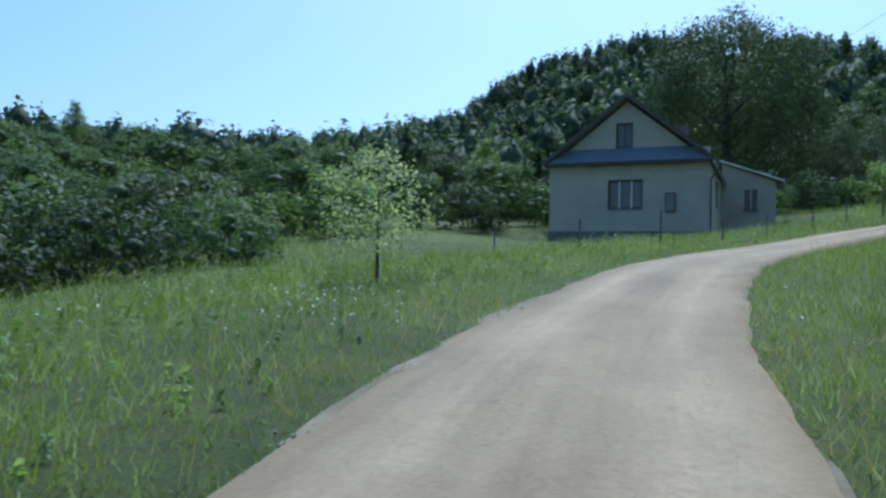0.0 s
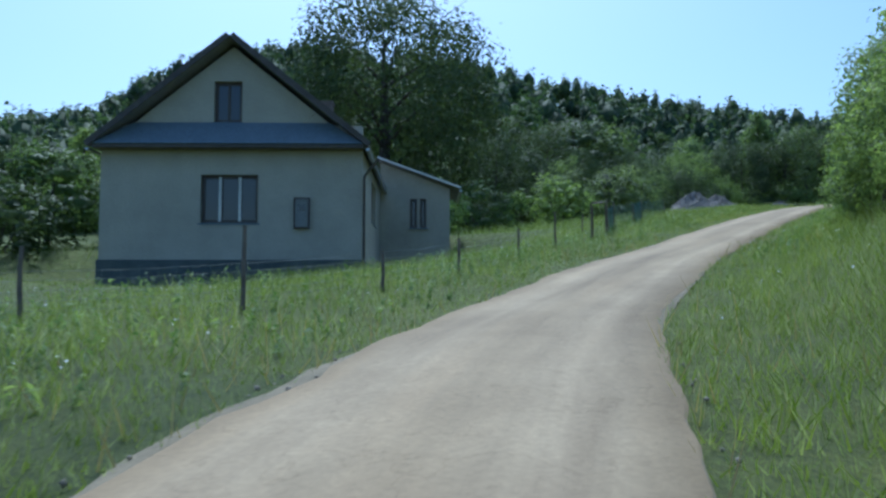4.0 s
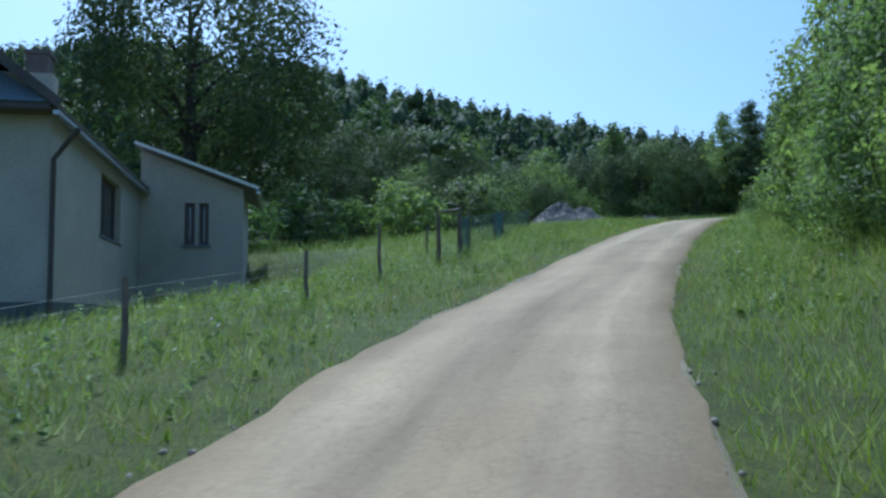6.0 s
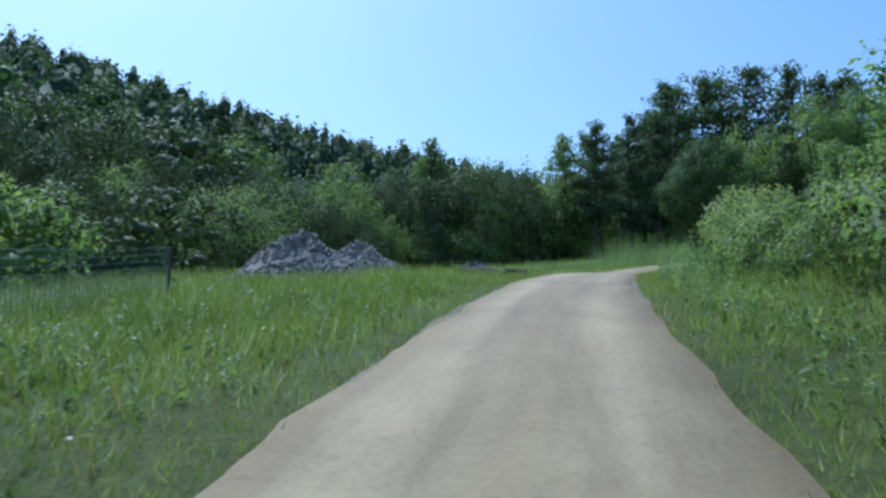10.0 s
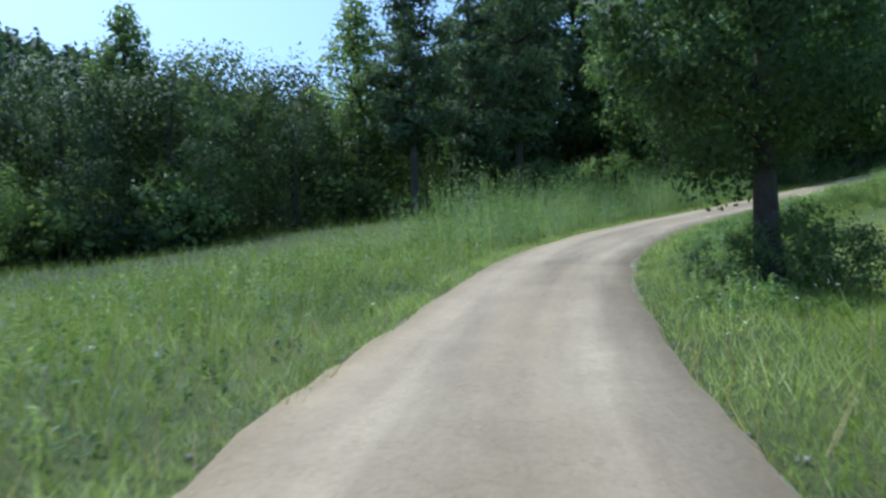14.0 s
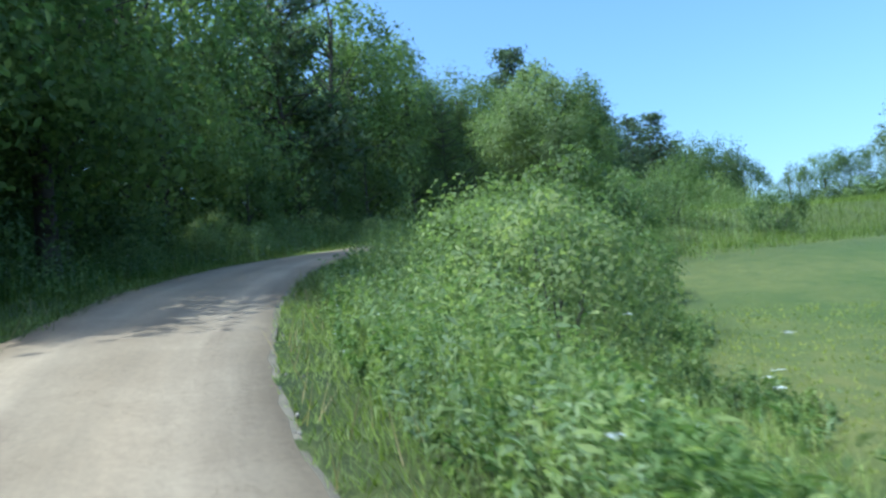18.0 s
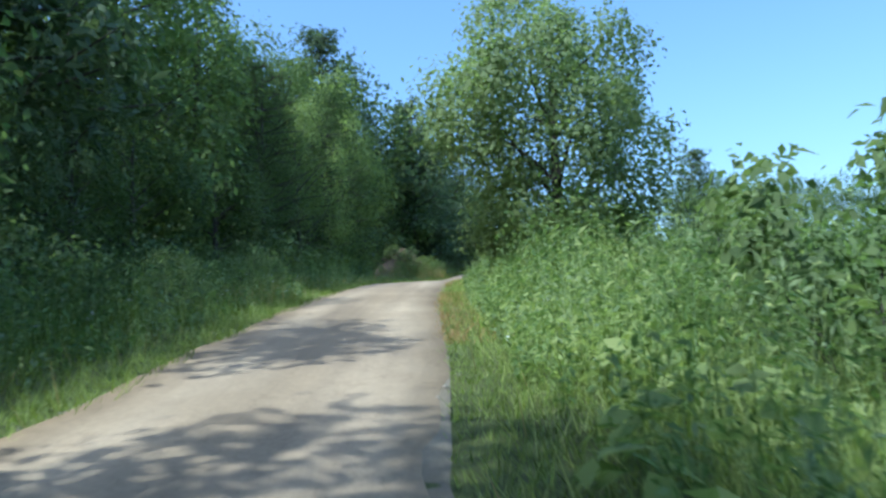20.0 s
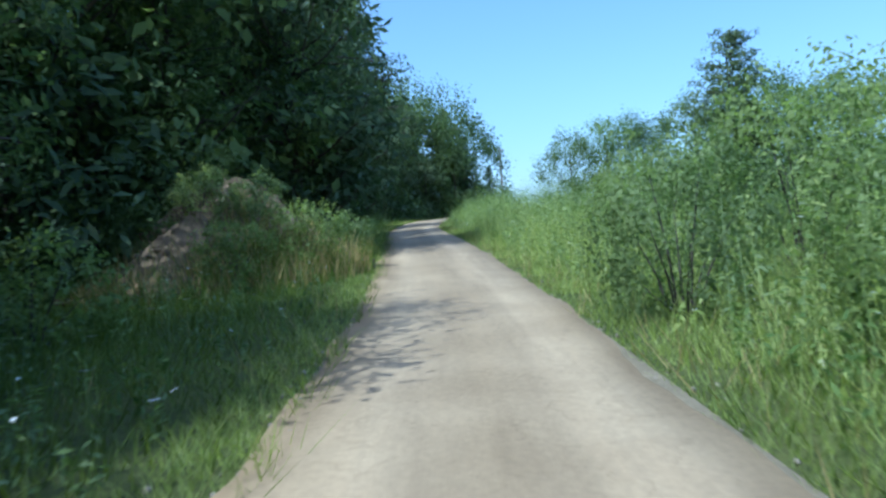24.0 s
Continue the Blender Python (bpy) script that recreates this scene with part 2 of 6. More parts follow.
def ground(x, y):
    """The height of the land."""
    x, y = np.atleast_1d(x).astype(float), np.atleast_1d(y).astype(float)
    s, i = near_lane(x, y)
    d = np.abs(s)
    z = np.zeros(len(x))
    for k in range(0, len(x), 20000):
        q = slice(k, k + 20000)
        w = 1 / (((x[q, None] - COARSE[None, :, 0]) ** 2 + (y[q, None] - COARSE[None, :, 1]) ** 2) + 9) ** 1.5
        z[q] = (w * COARSE[None, :, 2]).sum(1) / w.sum(1)
    # wooded hill to the north, the field that climbs inside the bend, the hollow before the house
    far, way = np.hypot(x - 30, y - 30), np.degrees(np.arctan2(x - 30, y - 30))
    top = np.interp(way, [-110, -60, -29, -15, -5, 0, 5, 10, 20, 27, 35, 41, 50, 62, 85], [10, 34, 40, 47, 60, 80, 88, 93, 92, 84, 76, 69, 61, 45, 20])
    foot = np.interp(way, [5, 22, 34, 50, 66, 90], [62, 66, 96, 118, 118, 90])
    u = np.clip((far - foot) / (282 - foot), 0, 1) ** 1.1 * (1 - step01(np.abs(way + 5), 80, 115))
    z += (top - z) * u
    z -= 1.5 * step01(s, 1.5, 6) * (1 - step01(s, 22, 45)) * step01(x, 68, 90) * (1 - step01(x, 121, 131))
    z += 11 * step01(s, 40, 130) * step01(x, 60, 110)
    z += 1.3 * step01(-s, 4, 10) * (1 - step01(-s, 26, 44)) * step01(x, 84, 104) * (1 - step01(x, 122, 134))
    z += (3.72 - z) * (1 - step01(np.hypot(x - 12, y - 50), 8, 14)) * step01(d, 5, 12)
    z -= 0.3 * np.exp(-(((x - 6.5) / 7) ** 2) - ((y - 39) / 4) ** 2)
    z -= 3.0 * np.exp(-((x + 26) / 14) ** 2 - ((y - 22) / 22) ** 2)
    z += 1.1 * step01(s, 2.2, 6) * (1 - step01(x, 40, 56)) * (1 - step01(s, 30, 80))
    z += 0.25 * np.sin(x * 0.21 + 1.3) * np.sin(y * 0.17) * step01(d, 4, 12) * step01(np.hypot(x - 12, y - 50), 9, 15)
    lane = LANE[i, 2] - 0.05 - LANE_LEAN[i] * np.clip(s, -6, 6)
    return lane + (z - lane) * step01(d, HALF + 0.1, 6.5)


def quick_mesh(name, verts, faces, material, smooth=False, normals=None):
    """A mesh from an array of places and one of three- or four-cornered faces; normals: one for each place, for soft shading."""
    v, f = np.asarray(verts, np.float32), np.asarray(faces, np.int32)
    me = bpy.data.meshes.new(name)
    me.vertices.add(len(v))
    me.vertices.foreach_set("co", v.ravel())
    me.loops.add(f.size)
    me.loops.foreach_set("vertex_index", f.ravel())
    me.polygons.add(len(f))
    me.polygons.foreach_set("loop_start", np.arange(0, f.size, f.shape[1], dtype=np.int32))
    if smooth or normals is not None:
        me.polygons.foreach_set("use_smooth", np.ones(len(f), bool))
    me.update(calc_edges=True)
    if normals is not None:
        me.normals_split_custom_set_from_vertices(np.asarray(normals, np.float32))
    me.materials.append(material)
    return me


def child(name, me, parent, label=""):
    ob = new(name, me)
    ob.parent = parent
    return tagged(ob, label)


def part(name, bm, material, parent, label=""):
    """A bmesh as one mesh object under a thing or a part."""
    me = bpy.data.meshes.new(name)
    bm.to_mesh(me)
    bm.free()
    me.materials.append(material)
    return child(name, me, parent, label)


def thing(name, label, category, group="", kind="", m=None):
    ob = tagged(new(name), label, category, group, kind)
    ob.empty_display_size = 0.3
    if m is not None:
        ob.matrix_world = m
    return ob


def axis_steps(lo, hi, step, far):
    core = list(np.arange(lo, hi + 0.01, step))
    out, s = [], step
    v = hi
    while v < far:
        s *= 1.35
        v += s
        out.append(v)
    low, s, v = [], step, lo
    while v > -far:
        s *= 1.35
        v -= s
        low.append(v)
    return np.array(low[::-1] + core + out)


gx, gy = axis_steps(-45, 190, 0.9, 2600), axis_steps(-40, 130, 0.9, 2600)
GX, GY = np.meshgrid(gx, gy)
GZ = ground(GX.ravel(), GY.ravel())
idx = np.arange(GX.size).reshape(GX.shape)
quads = np.stack([idx[:-1, :-1], idx[:-1, 1:], idx[1:, 1:], idx[1:, :-1]], -1).reshape(-1, 4)
land = new("ground", quick_mesh("ground", np.stack([GX.ravel(), GY.ravel(), GZ], 1), quads, GROUND, True))
ls = near_lane(GX.ravel(), GY.ravel())[0]
mown = step01(ls, 2.6, 4.6) * (1 - 0.7 * step01(ls, 28, 75)) * step01(GX.ravel(), 48, 68) * (1 - step01(GX.ravel(), 110, 124))
land.data.attributes.new("mown", "FLOAT", "POINT").data.foreach_set("value", mown.astype(np.float32))
# the wood's floor, where the ground takes the shade-darkened litter colour
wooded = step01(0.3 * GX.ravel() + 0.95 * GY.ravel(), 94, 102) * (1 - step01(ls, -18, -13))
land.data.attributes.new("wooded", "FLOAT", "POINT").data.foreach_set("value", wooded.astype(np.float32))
tagged(land, "hilly meadow ground with green grass and soil", "ground", kind="structure")

# the lane: a slab with ragged edges
rng = np.random.default_rng(3)
lane_v, lane_f = [], []
nrm = np.stack([LANE_WAY[:, 1], -LANE_WAY[:, 0]], 1)
wob = [np.convolve(rng.normal(0, 1, len(LANE) + 8), np.ones(k) / k, "same")[: len(LANE)] for k in (3, 9, 3, 9)]
for i, (p, n) in enumerate(zip(LANE, nrm)):
    l, r = HALF + 0.07 * wob[0][i] + 0.14 * wob[1][i], HALF + 0.07 * wob[2][i] + 0.14 * wob[3][i]
    for o, h in ((-l - 0.05, -0.08), (-l, 0), (-HALF / 2, 0.015), (0, 0.03), (HALF / 2, 0.015), (r, 0), (r + 0.05, -0.08)):
        lane_v.append((p[0] + n[0] * o, p[1] + n[1] * o, p[2] + h - LANE_LEAN[i] * o))
for i in range(len(LANE) - 1):
    for k in range(6):
        a = i * 7 + k
        lane_f.append((a, a + 1, a + 8, a + 7))
road = tagged(new("road", quick_mesh("road", lane_v, lane_f, ROADM, True)), "narrow pale worn asphalt country lane", "road", kind="structure")
road.data.attributes.new("across", "FLOAT", "POINT").data.foreach_set("value", np.tile(np.array([-1.03, -1, -0.5, 0, 0.5, 1, 1.03], np.float32), len(LANE)))
road.data.attributes.new("along", "FLOAT", "POINT").data.foreach_set("value", np.repeat(np.arange(len(LANE), dtype=np.float32) * 0.5, 7))


# ---- plants ----
def tube(points, radii, sides=7):
    """A round tapered rod along points: its corners and faces."""
    p, v, f = np.array(points, float), [], []
    way = np.gradient(p, axis=0)
    for i, (c, w) in enumerate(zip(p, way)):
        w = w / (np.linalg.norm(w) + 1e-9)
        a = np.cross(w, (0.31, 0.95, 0.05) if abs(w[2]) > 0.5 else (0, 0, 1))
        a /= np.linalg.norm(a)
        b = np.cross(w, a)
        for k in range(sides):
            g = 2 * math.pi * k / sides
            v.append(c + radii[i] * (a * math.cos(g) + b * math.sin(g)))
    for i in range(len(p) - 1):
        for k in range(sides):
            n = (k + 1) % sides
            f.append((i * sides + k, i * sides + n, (i + 1) * sides + n, (i + 1) * sides + k))
    return np.array(v), np.array(f)


def joined(pieces):
    """Several meshes as one; each is places and faces, and may have normals."""
    pieces = list(pieces)
    at = np.cumsum([0] + [len(p[0]) for p in pieces])
    out = [np.vstack([p[0] for p in pieces]), np.vstack([p[1] + n for p, n in zip(pieces, at)])]
    if len(pieces[0]) > 2:
        out.append(np.vstack([p[2] for p in pieces]))
    return tuple(out)


def unit(v):
    return v / (np.linalg.norm(v, axis=1)[:, None] + 1e-9)


def leaves(centre, normal, size, rng, slim=0.55, soft=None):
    """Pointed, slightly folded leaves at the given places. soft: the way in which the leafage round each faces."""
    n = len(centre)
    normal = unit(normal)
    soft = normal if soft is None else unit(soft)
    normal = normal * np.where((normal * soft).sum(1) < 0, -1, 1)[:, None]
    a = unit(np.cross(normal, rng.normal(0, 1, (n, 3))))
    b = np.cross(normal, a)
    s = (size * rng.uniform(0.6, 1.35, n))[:, None]
    fold = normal * s * 0.18
    v = np.stack([centre - a * s, centre - b * s * slim + fold, centre + a * s, centre + b * s * slim + fold], 1).reshape(-1, 3)
    return v, np.arange(4 * n).reshape(-1, 4), np.repeat(unit(0.78 * soft + 0.5 * normal), 4, axis=0)


def blob(centre, radius, cells=(6, 4), flat=0.85):
    """The inside of a clump: a small uneven ball of dense leafage."""
    n, m = cells
    g, u = np.meshgrid(np.arange(n) * 2 * math.pi / n, np.linspace(-0.95, 0.95, m))
    e = np.stack([np.cos(g) * np.sqrt(1 - u**2), np.sin(g) * np.sqrt(1 - u**2), u], -1).reshape(-1, 3)
    i = np.arange(n * m).reshape(m, n)
    j = np.roll(i, -1, 1)
    return centre + e * radius * (1, 1, flat), np.stack([i[:-1], j[:-1], j[1:], i[1:]], -1).reshape(-1, 4), e


def lobed_crown(rng, h, low, r, count, size, narrow=1.0, top=0.6, lobes=13, subs=9, slim=0.55, core=0.0, loose=0.22):
    """A crown built of rounded lobes, each of smaller clumps, with dips and gaps between. Returns the leafage and the lobes' middles."""
    zc, rz_ = h * (low + 1) / 2, h * (1 - low) / 2
    lobes = int(lobes * max(1.0, 0.75 * rz_ / (r * narrow)))
    k = np.arange(lobes) + 0.5
    u, g = 1 - 2 * k / lobes, k * 2.39996 + rng.uniform(0, 6)
    d = unit(np.stack([np.cos(g) * np.sqrt(1 - u**2), np.sin(g) * np.sqrt(1 - u**2), u], 1) + rng.normal(0, 0.14, (lobes, 3)))
    mid = d * rng.uniform(0.42, 0.7, lobes)[:, None] * (r * narrow, r * narrow, rz_)
    thin = 1 - (1 - top) * np.clip(mid[:, 2] / (0.7 * rz_), 0, 1)
    mid[:, :2] *= thin[:, None]
    mid[:, 2] += zc
    big = r * narrow * rng.uniform(0.38, 0.58, lobes) * (0.55 + 0.45 * thin)
    of = np.repeat(np.arange(lobes), subs)
    sd = unit(rng.normal(0, 1, (len(of), 3)) + 0.95 * d[of])
    sub = mid[of] + sd * big[of][:, None] * 0.74 * (1, 1, 0.85)
    sr = big[of] * rng.uniform(0.34, 0.58, len(of))
    pick = rng.choice(len(of), count, p=sr**2 / (sr**2).sum())
    ld = unit(rng.normal(0, 1, (count, 3)) + 0.35 * sd[pick])
    at = sub[pick] + ld * (np.clip(rng.normal(0.8, loose, count), 0, 1.3) * sr[pick])[:, None] * (1, 1, 0.8)
    wide, high = np.quantile(np.hypot(at[:, 0], at[:, 1]), 0.97) / (r * narrow), np.quantile(np.abs(at[:, 2] - zc), 0.98) / rz_
    at, mid = (at - (0, 0, zc)) / (wide, wide, high) + (0, 0, zc), (mid - (0, 0, zc)) / (wide, wide, high) + (0, 0, zc)
    soft = 0.4 * d[of[pick]] + 0.5 * sd[pick] + 0.5 * ld + (0, 0, 0.3)
    out = [leaves(at, ld + rng.normal(0, 0.6, (count, 3)) + (0, 0, 0.4), size, rng, slim, soft)]
    if core:
        out += [blob(m_, core * b_ / wide) for m_, b_ in zip(mid, big)]
    return joined(out), mid


def full_crown(rng, h, low, r, count, size, narrow=1.0, top=0.6, core=0.8, cells=(11, 7), slim=0.6):
    """A closed far-off crown: leaves round an uneven hull, over an inside of denser leafage."""
    zc, rz_ = h * (low + 1) / 2, h * (1 - low) / 2
    b = unit(rng.normal(0, 1, (14, 3)) * (1, 1, 0.8))

    def place(d, reach):
        q = d * ((0.66 + 0.4 * np.exp(13 * (d @ b.T - 1)).max(1)) * reach)[:, None] * (r * narrow, r * narrow, rz_)
        q[:, :2] *= (1 - (1 - top) * np.clip(q[:, 2] / rz_, 0, 1))[:, None]
        q[:, 2] += zc
        return q

    d = unit(rng.normal(0, 1, (count, 3)))
    lv = leaves(place(d, 1.04 - np.abs(rng.normal(0, 0.11, count))), d + rng.normal(0, 0.38, (count, 3)) + (0, 0, 0.35), size, rng, slim, d + (0, 0, 0.25))
    cv, cf, e = blob(np.zeros(3), 1.0, cells, 1.0)
    return joined([lv, (place(unit(e), core * rng.uniform(0.92, 1.06, len(e))), cf, unit(e))])


def make_tree(seed, h, r, low, count, size, leaf, lobes=13, trunk=0.02, lean=0.03, top=0.6, narrow=1.0, core=0.0, subs=9, loose=0.22):
    """A broad-leaved tree: meshes of trunk with limbs, and of crown. low: where the crown begins, as a share of the height."""
    rng = np.random.default_rng(seed)
    ks = np.linspace(0, 1, 9)
    bend = rng.normal(0, lean * h, 2)
    t0 = h * trunk
    cloud, mid = lobed_crown(rng, h, low, r, count, size, narrow, top, lobes, subs, 0.55, core, loose)
    pieces = [tube(np.stack([bend[0] * ks**2, bend[1] * ks**2, -0.3 + ks * h * 0.86], 1), t0 * (1.25 * (1 - ks) ** 0.8 + 0.12) * np.where(ks == 0, 1.25, 1), 9)]
    for e in mid[: 18]:
        zs = min(max(h * low * 0.75, e[2] - np.hypot(e[0], e[1]) * rng.uniform(0.5, 1.0)), h * 0.8)
        u = np.clip(zs / (h * 0.86), 0, 1)
        s = np.array([bend[0] * u**2, bend[1] * u**2, max(zs, 0.1)])
        m = (s + e) / 2 + np.array([0, 0, 0.06 * h]) * rng.uniform(-0.3, 1)
        q = np.linspace(0, 1, 6)[:, None]
        line = (1 - q) ** 2 * s + 2 * q * (1 - q) * m + q**2 * e
        pieces.append(tube(line, t0 * 0.42 * (1 - 0.85 * np.linspace(0, 1, 6)), 5))
    return quick_mesh("trunk", *joined(pieces), BARK, True), quick_mesh("crown", cloud[0], cloud[1], leaf, normals=cloud[2])


def make_pine(seed, h, r, low, count, size, leaf=None, cone=0.5, slim=0.3, flat=0.55, fat=0.17):
    """A tree of boughs in whorls round one straight stem: bare lower trunk, clumps of needles or leaves along each bough."""
    rng = np.random.default_rng(seed)
    ks = np.linspace(0, 1, 8)
    bend = rng.normal(0, 0.012 * h, 2)
    pieces = [tube(np.stack([bend[0] * ks**2, bend[1] * ks**2, -0.3 + ks * h], 1), h * 0.014 * (1.2 * (1 - ks) + 0.08), 8)]
    cl, sp = [], []
    z = h * low
    while z < h * 0.97:
        u = (z - h * low) / (h * (1 - low))
        reach = r * ((1 - u) ** cone) * (0.55 + 0.45 * min(1, u * 4))
        for g in rng.uniform(0, 2 * math.pi, 7):
            q = reach * rng.uniform(0.5, 1.18)
            e = np.array([math.cos(g) * q, math.sin(g) * q, z + rng.normal(0, 0.035 * h) + 0.14 * q])
            pieces.append(tube([(0, 0, z - 0.1 * q), (e[0] * 0.5, e[1] * 0.5, z), tuple(e)], [h * 0.004, h * 0.003, h * 0.0012], 4))
            for w in (0.35, 0.6, 0.82, 1.0):
                cl.append((e[0] * w, e[1] * w, z + (e[2] - z) * w + rng.normal(0, 0.008 * h)))
                sp.append(r * fat * rng.uniform(0.6, 1.35) * (1.1 - 0.5 * u))
        z += h * 0.05 * rng.uniform(0.8, 1.3)
    cl.append((bend[0], bend[1], h * 0.97))
    sp.append(r * 0.12)
    cl, sp = np.array(cl), np.array(sp)
    pick = rng.choice(len(cl), count, p=sp**2 / (sp**2).sum())
    d = unit(rng.normal(0, 1, (count, 3)))
    away = unit(cl * (1, 1, 0) + (0, 0, 1e-3))[pick]
    at = cl[pick] + d * (np.clip(rng.normal(0.78, 0.26, count), 0, 1.2) * sp[pick])[:, None] * (1, 1, flat)
    cloud = leaves(at, d + rng.normal(0, 0.6, (count, 3)) + (0, 0, 0.5), size, rng, slim, 0.55 * d + 0.55 * away + (0, 0, 0.4))
    return quick_mesh("trunk", *joined(pieces), BARK, True), quick_mesh("crown", cloud[0], cloud[1], leaf or NEEDLE, normals=cloud[2])


def make_shrub(seed, h, r, count, size, leaf, lobes=11, core=0.0, loose=0.26):
    """A bush: thin stems from the ground, and a crown of leaves."""
    rng = np.random.default_rng(seed)
    cloud, mid = lobed_crown(rng, h, -0.12, r, count, size, 1.0, 0.85, lobes, 8, 0.55, core, loose)
    pieces = [tube([(0.15 * x, 0.15 * y, -0.2), (0.5 * x, 0.5 * y, z * 0.5), (x, y, max(z, 0.2))], [0.035, 0.025, 0.008], 4) for x, y, z in mid]
    cloud[0][:, 2] = np.maximum(cloud[0][:, 2], 0.02)
    return quick_mesh("stem", *joined(pieces), BARK, True), quick_mesh("crown", cloud[0], cloud[1], leaf, normals=cloud[2])


def plant(meshes, name, label, category, x, y, size=1.0, turn=0.0, sink=0.0, wide=1.0, group=""):
    """A tree or bush with its parts, standing on the ground."""
    ob = thing(name, label, category, group)
    ob.location, ob.rotation_euler, ob.scale = (x, y, float(ground(x, y)[0]) - sink), (0, 0, turn), (size * wide, size * wide, size)
    for me in meshes:
        child(me.name.split(".")[0], me, ob)
    return ob


LEAF_OAK = leaf_stuff("leaf_oak", (0.039, 0.058, 0.029), (0.074, 0.1, 0.048), 0.24)
OAK = make_tree(11, 18, 8.2, 0.1, 26000, 0.17, LEAF_OAK, 24, 0.024, 0.01, 0.85, 1.0, 0.0, 11, 0.2)
LEAFY = [make_tree(220 + i, 9.5, 3.2, 0.04, 13000, 0.064, (LEAF, LEAF_MID, LEAF_DARK)[i], 15, 0.014, 0.02, 0.6, loose=0.3) for i in range(3)]
TALL = make_tree(231, 15, 4.2, 0.06, 11000, 0.125, LEAF, 15, 0.014, 0.02, 0.6, loose=0.3)
ALDER = make_pine(31, 16, 5.4, 0.06, 8500, 0.155, LEAF, 0.8, 0.6, 0.7, 0.17)
LINDEN = make_tree(41, 8.6, 3.6, 0.08, 30000, 0.084, LEAF_PALE, 18, 0.02, 0.01, 0.72, 1.0, 0.0, 11, 0.26)
APPLE = make_tree(51, 7.8, 2.9, 0.24, 30000, 0.07, LEAF_DARK, 16, 0.026, 0.03, 0.9, 1.0, 0.0, 12, 0.36)
LEAF_SILVER = leaf_stuff("leaf_silver", (0.17, 0.19, 0.12), (0.3, 0.31, 0.21), 0.5)
YOUNG = make_tree(61, 4.4, 1.7, 0.22, 1700, 0.075, LEAF_SILVER, 12, 0.011, 0.01, 0.7, loose=0.35)
EDGE = [make_tree(170 + i, 9, 3.4, 0.0, 6000, 0.105, (LEAF_MID, LEAF_DARK, LEAF, LEAF_OAK)[i], 13, 0.012, 0.02, (0.55, 0.7, 0.4, 0.75)[i], 1.0, 0.0, 9, 0.32) for i in range(4)]
HEDGE = [make_tree(70 + i, 7.5, 2.5, 0.02, 4600, 0.1, (LEAF, LEAF_MID)[i], 13, 0.012, 0.03, 0.55, loose=0.42) for i in range(2)]
HEDGE_LOW = [make_tree(270 + i, 7.5, 2.6, 0.0, 3600, 0.115, LEAF_DARK, 12, 0.012, 0.03, 0.6, 1.0, 0.5, 6, 0.32) for i in range(2)]
ASH_LOW = [make_tree(120 + i, 13, 4.4, 0.03, 2600, 0.21, (LEAF_OAK, LEAF_DARK, LEAF_DARK)[i], 10, 0.013, 0.02, 0.6, 1.0, 0.42, 6, 0.32) for i in range(3)]
PINE_LOW = [make_pine(131, 17, 3.4, 0.2, 1300, 0.5, fat=0.22), make_pine(132, 18, 3.2, 0.12, 1300, 0.5, None, 0.6, fat=0.22)]
BUSH_LOW = [make_shrub(141 + i, 3.0, 2.3, 1900, 0.105, (LEAF_DARK, LEAF_MID, LEAF_OAK)[i], 10, 0.3, 0.34) for i in range(3)]
PINE = [make_pine(81, 17, 4.2, 0.3, 6000, 0.26, fat=0.22), make_pine(82, 19, 4.4, 0.2, 6400, 0.26, fat=0.22)]
BROAD_PINE = make_pine(84, 18, 5.2, 0.1, 9000, 0.26, NEEDLE, 0.42, fat=0.22)
PINE_NEAR = make_pine(85, 13, 3.7, 0.04, 30000, 0.075, LEAF_DARK, 0.5, 0.22, 0.6, 0.2)
BUSH = [make_shrub(91 + i, 2.6, 2.0, 2200, 0.085, (LEAF, LEAF_PALE, LEAF_DARK)[i], 10, 0.0, 0.36) for i in range(3)]
ROUND = [make_tree(290 + i, 12, 5.6, 0.0, 9000, 0.15, (LEAF_DARK, LEAF_MID)[i], 20, 0.012, 0.02, 0.85, 1.0, 0.0, 9, 0.3) for i in range(2)]
WILLOW = [make_shrub(191 + i, 3.2, 1.9, 5200, 0.055, (LEAF_PALE, LEAF)[i], 11, 0.0, 0.4) for i in range(2)]


def spot(at, side):
    """The place at a share of metres along the lane's points, and metres to its right."""
    i = int(np.clip(at, 0, len(LANE) - 1))
    return LANE[i, 0] + LANE_WAY[i, 1] * side, LANE[i, 1] - LANE_WAY[i, 0] * side


def lane_at(x, y):
    return int(near_lane(x, y)[1][0])


prng = np.random.default_rng(77)
# single trees
plant(OAK, "oak_tree", "large dark oak behind the house", "tree", 28.0, 77, 1.1, 0.4)
plant(APPLE, "apple_tree", "old dark apple tree beside the lane bend", "tree", 77.6, 61.4, 1.0, 1.0)
plant(YOUNG, "young_tree", "slim young fruit tree with sparse pale leaves", "tree", -1.35, 16.2, 0.62, 0.3, 0.0, 1.12)
plant(LINDEN, "linden_tree", "full leafy linden tree behind tall weeds", "tree", 129.9, 37.4, 0.9, 0.3)


def plant_top(me, tall, name, label, x, y, top, wide=1.0, group=""):
    """A tree whose top is at the given height."""
    size = (top - float(ground(x, y)[0])) / tall
    plant(me, name, label, "tree", x, y, size, x, 0.1, wide, group)


